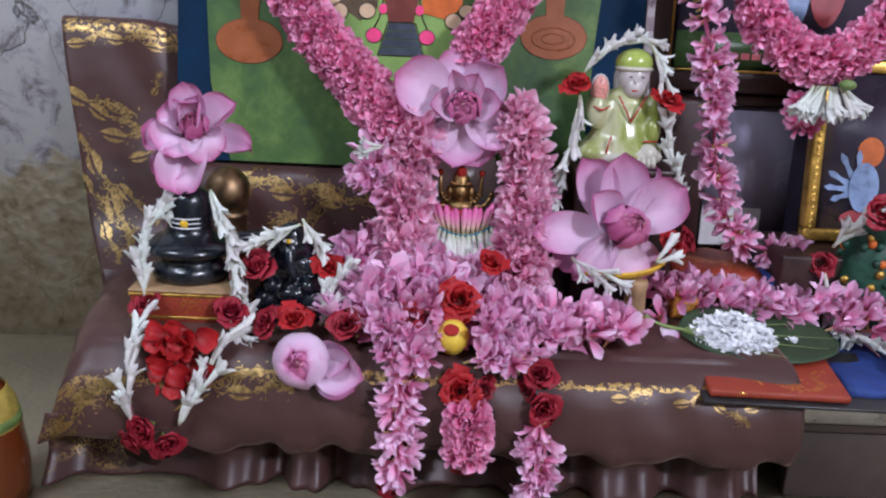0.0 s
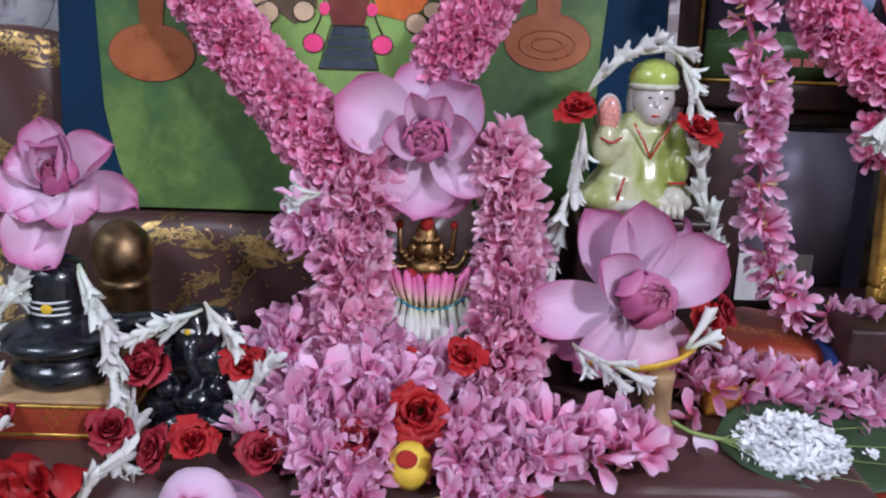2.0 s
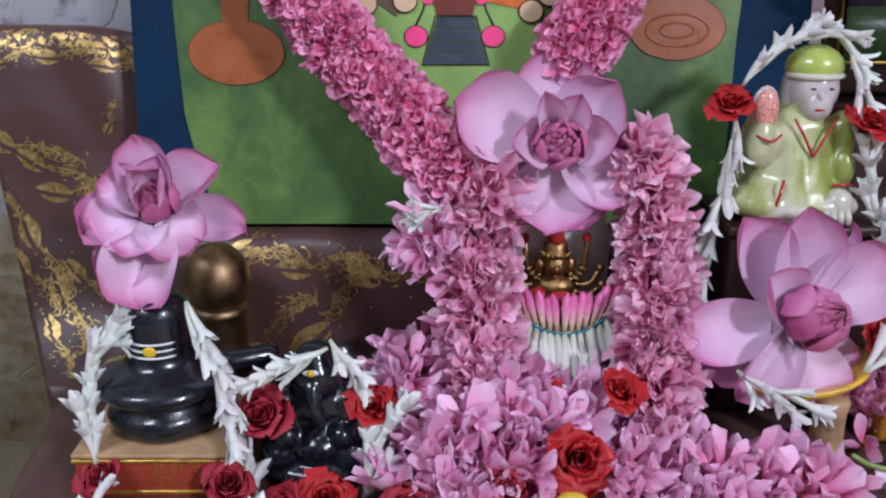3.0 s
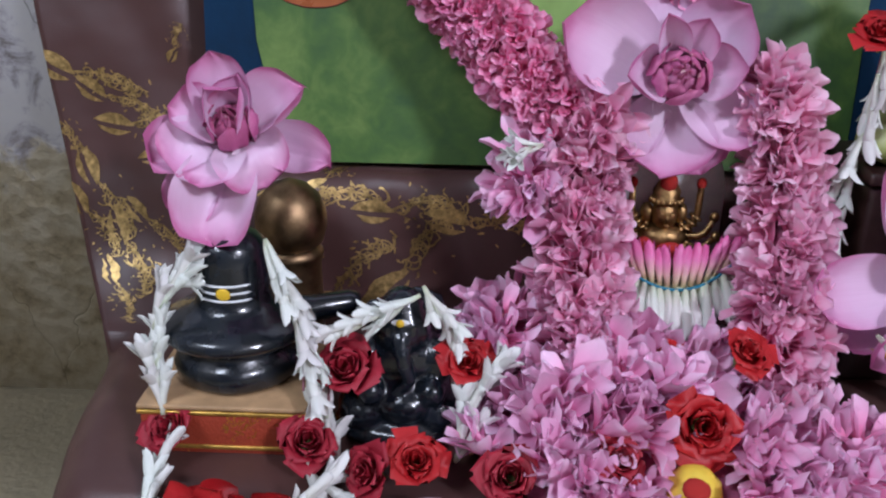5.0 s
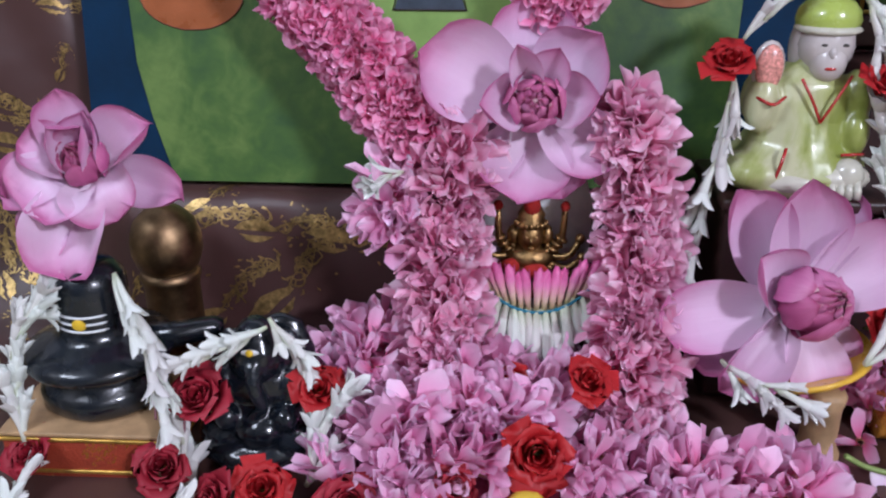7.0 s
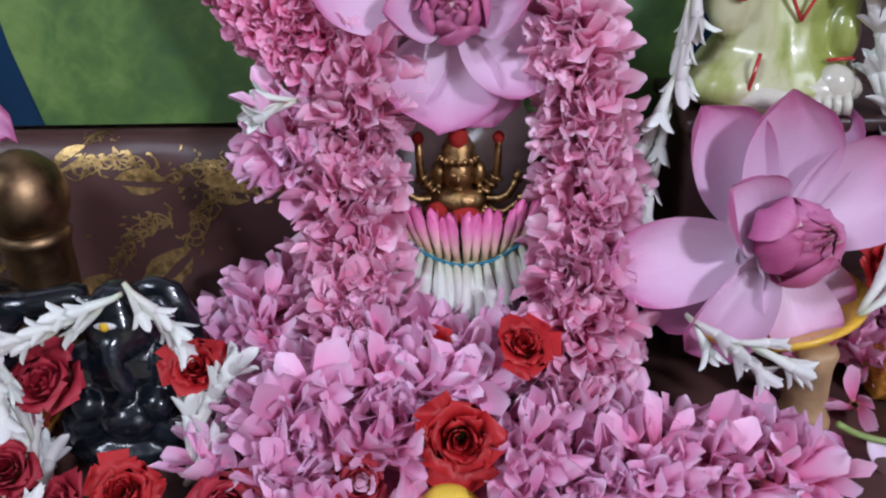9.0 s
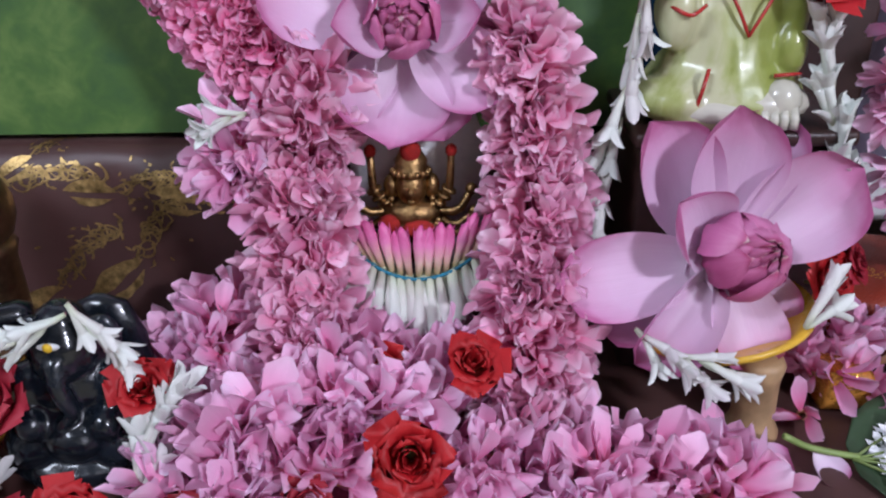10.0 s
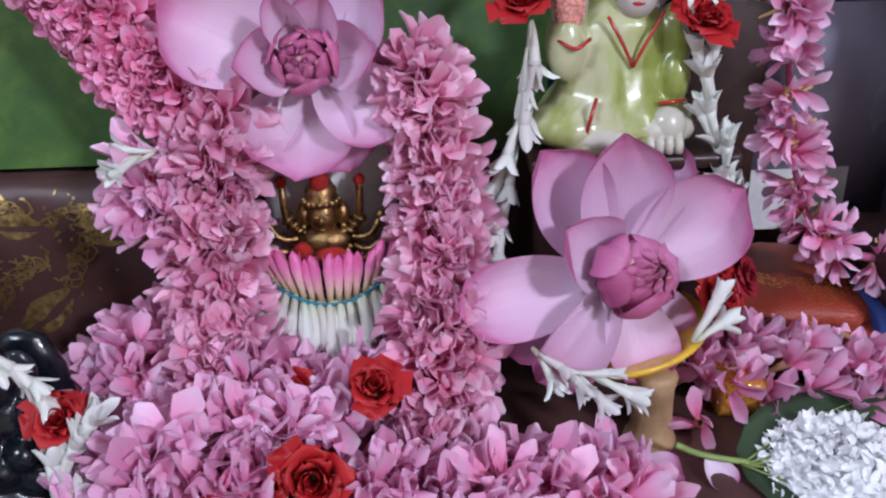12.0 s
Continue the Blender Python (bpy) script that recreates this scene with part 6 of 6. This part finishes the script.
leafy = thing("green_leaf", "dark green heart-shaped leaf bearing white rice flakes", "leaf")
Lf = Matrix.Translation((0.268, 0.838, 0.464)) @ Matrix.Rotation(radians(13), 4, "X") @ Matrix.Rotation(radians(1), 4, "Y") @ Matrix.Rotation(radians(-90), 4, "Z")
v, f, uv = petal(0.172, 0.104, -2, 2, 0.10, 12, 16, 0.5, 0.42, 0.03, 5)
blade = put("blade", mesh_of("leaf_blade", v, f, uv, [M["leaf"]]), leafy, Lf)
blade.modifiers.new("thick", "SOLIDIFY").thickness = 0.0007
for k in range(5):
    a = (k - 2) * 17
    pts = [Vector((math.sin(radians(a)) * s * 0.12 * (1 - 0.35 * s), math.cos(radians(a)) * s * (0.17 - 0.012 * abs(k - 2) ** 2), 0.0008 + 0.004 * (abs(a) / 34) * s)) for s in np.linspace(0, 1, 8)]
    v, f, uv = tube(pts, [0.0009 - 0.0001 * q for q in range(8)], 5)
    put("vein", mesh_of("vein", v, f, uv, [M["stem"]]), leafy, Lf)
v, f, uv = tube(spline([(0.272, 0.839, 0.465), (0.258, 0.842, 0.466), (0.243, 0.843, 0.470), (0.230, 0.842, 0.478)], 12), 0.0019, 7)
put("stalk", mesh_of("stalk", v, f, uv, [M["stem"]]), leafy, None, "pale green stalk")

# rice flakes
fl = Shape()
r3 = random.Random(31)
for k in range(900):
    a, d = r3.uniform(0, 6.283), math.sqrt(r3.random())
    x, y = 0.324 + math.cos(a) * d * 0.042, 0.834 + math.sin(a) * d * 0.034
    z = 0.4615 + 0.016 * (1 - d * d) * r3.uniform(0.5, 1) + (y - 0.834) * 0.24
    v, f, uv = petal(r3.uniform(0.006, 0.0105), r3.uniform(0.0045, 0.007), r3.uniform(-30, 40), r3.uniform(-30, 30), 0.3, 2, 3, 0.35, 0.4, 0.1, k)
    fl.add(v, f, uv, 0, facing((x, y, z), (r3.uniform(-0.7, 0.7), r3.uniform(-0.8, 0.5), 1), r3.uniform(0, 360)))
v, f, uv = lathe([(0.036, 0.0), (0.034, 0.004), (0.026, 0.009), (0.012, 0.0115), (0.002, 0.012)], 20, 0.15)
fl.add(v, f, uv, 0, pose(0.324, 0.834, 0.4585, 13, 0, 0) @ Matrix.Diagonal((1.12, 0.9, 1, 1)))
for k in range(12):
    v, f, uv = petal(0.006, 0.004, 0, 10, 0.3, 2, 3, 0.35, 0.4)
    fl.add(v, f, uv, 0, facing((0.385 + r3.uniform(-0.006, 0.006), 0.826 + r3.uniform(-0.003, 0.003), 0.4635), (r3.uniform(-0.4, 0.4), -0.2, 1), r3.uniform(0, 360)))
tagged(new("rice_flakes", fl.mesh("rice_flakes", M["flake"], smooth=False)), "heap of flattened white rice flakes on the leaf", "food", kind="stuff")

# dressed idol at the side, mostly hidden
dressed = Shape()
lump(dressed, (0.505, 0.925, 0.50), (0.040, 0.034, 0.075), 0)
lump(dressed, (0.505, 0.915, 0.565), (0.022, 0.02, 0.024), 0)
r4 = random.Random(3)
for k in range(70):
    a, h = r4.uniform(2.6, 6.8), r4.uniform(-0.9, 0.9)
    w = math.sqrt(1 - h * h)
    lump(dressed, (0.505 + 0.040 * w * math.cos(a), 0.925 + 0.034 * w * math.sin(a), 0.50 + 0.075 * h), (0.005, 0.004, 0.005), r4.choice((0, 0, 1, 2)))
tagged(new("dressed_idol", dressed.mesh("dressed_idol", plain("dark_green_dress", (0.01, 0.06, 0.035), 0.5, vary=0.6, scale=90), M["gold_frame"], M["orange_paint"])), "small idol in a dark green dress with gold beads", "statue")

# ---- pale petals and small things on the heap ----
petals = thing("fallen_petals", "pale lilac petals fallen beside the post", "petals")
for at, ax, L in (((0.178, 0.850, 0.474), (0.2, -0.8, 0.5), 0.026), ((0.186, 0.846, 0.478), (-0.4, -0.7, 0.6), 0.024), ((0.205, 0.838, 0.468), (0.4, -0.5, 0.8), 0.030), ((0.250, 0.846, 0.466), (0.3, -0.8, 0.4), 0.026), ((0.128, 0.81, 0.472), (0.1, -0.5, 0.9), 0.022), ((0.086, 0.862, 0.50), (-0.3, -0.8, 0.5), 0.026)):
    v, f, uv = petal(L, L * 0.9, 10, 50, 0.6, 6, 7, 0.3, 0.5, 0.06, L * 999)
    put("petal", mesh_of("loose_petal", v, f, uv, [M["lotus"]]), petals, facing(at, ax, L * 7000))

# ---- bottle at the edge ----
glass = Nodes("amber_oil")
M["amber"] = glass.done(glass.shader(Base_Color=(0.13, 0.028, 0.006, 1), Roughness=0.12, Coat_Weight=0.6, IOR=1.45))
bottle = thing("oil_bottle", "amber oil bottle with a yellow label and blue cap", "bottle", at=(-0.441, 0.745, FLOOR))
v, f, uv = lathe([(0.038, 0), (0.045, 0.003), (0.046, 0.02), (0.0455, 0.050), (0.042, 0.080), (0.038, 0.104), (0.030, 0.121), (0.017, 0.133), (0.013, 0.140), (0.013, 0.146)], 28)
put("body", mesh_of("bottle_body", v, f, uv, [M["amber"]]), bottle)
v, f, uv = lathe([(0.0420, 0.0815), (0.0424, 0.082), (0.0386, 0.1045), (0.0316, 0.1195), (0.0310, 0.120)], 28)
paper_label = put("label", mesh_of("bottle_label", v, f, uv, [M["label_paper"]]), bottle, None, "yellow paper label")
v, f, uv = lathe([(0.0426, 0.0835), (0.0412, 0.0925), (0.0408, 0.0927)], 28)
put("label_bar", mesh_of("label_bar", v, f, uv, [M["calyx"]]), paper_label, None, "green label bar")
v, f, uv = lathe([(0.0135, 0.141), (0.0150, 0.142), (0.0150, 0.162), (0.013, 0.164)], 22)
put("cap", mesh_of("bottle_cap", v, f, uv, [M["skin_blue"]]), bottle, None, "pale blue cap")

# printed shapes belong to their prints
for pic in (back_pic, deity):
    sheet = next(o for o in pic.children if o.name.startswith("print") and not o.name.startswith(("printed", "print_")))
    for o in list(pic.children):
        if o.name.startswith(("printed", "print_", "caption", "green_print")):
            o.parent = sheet
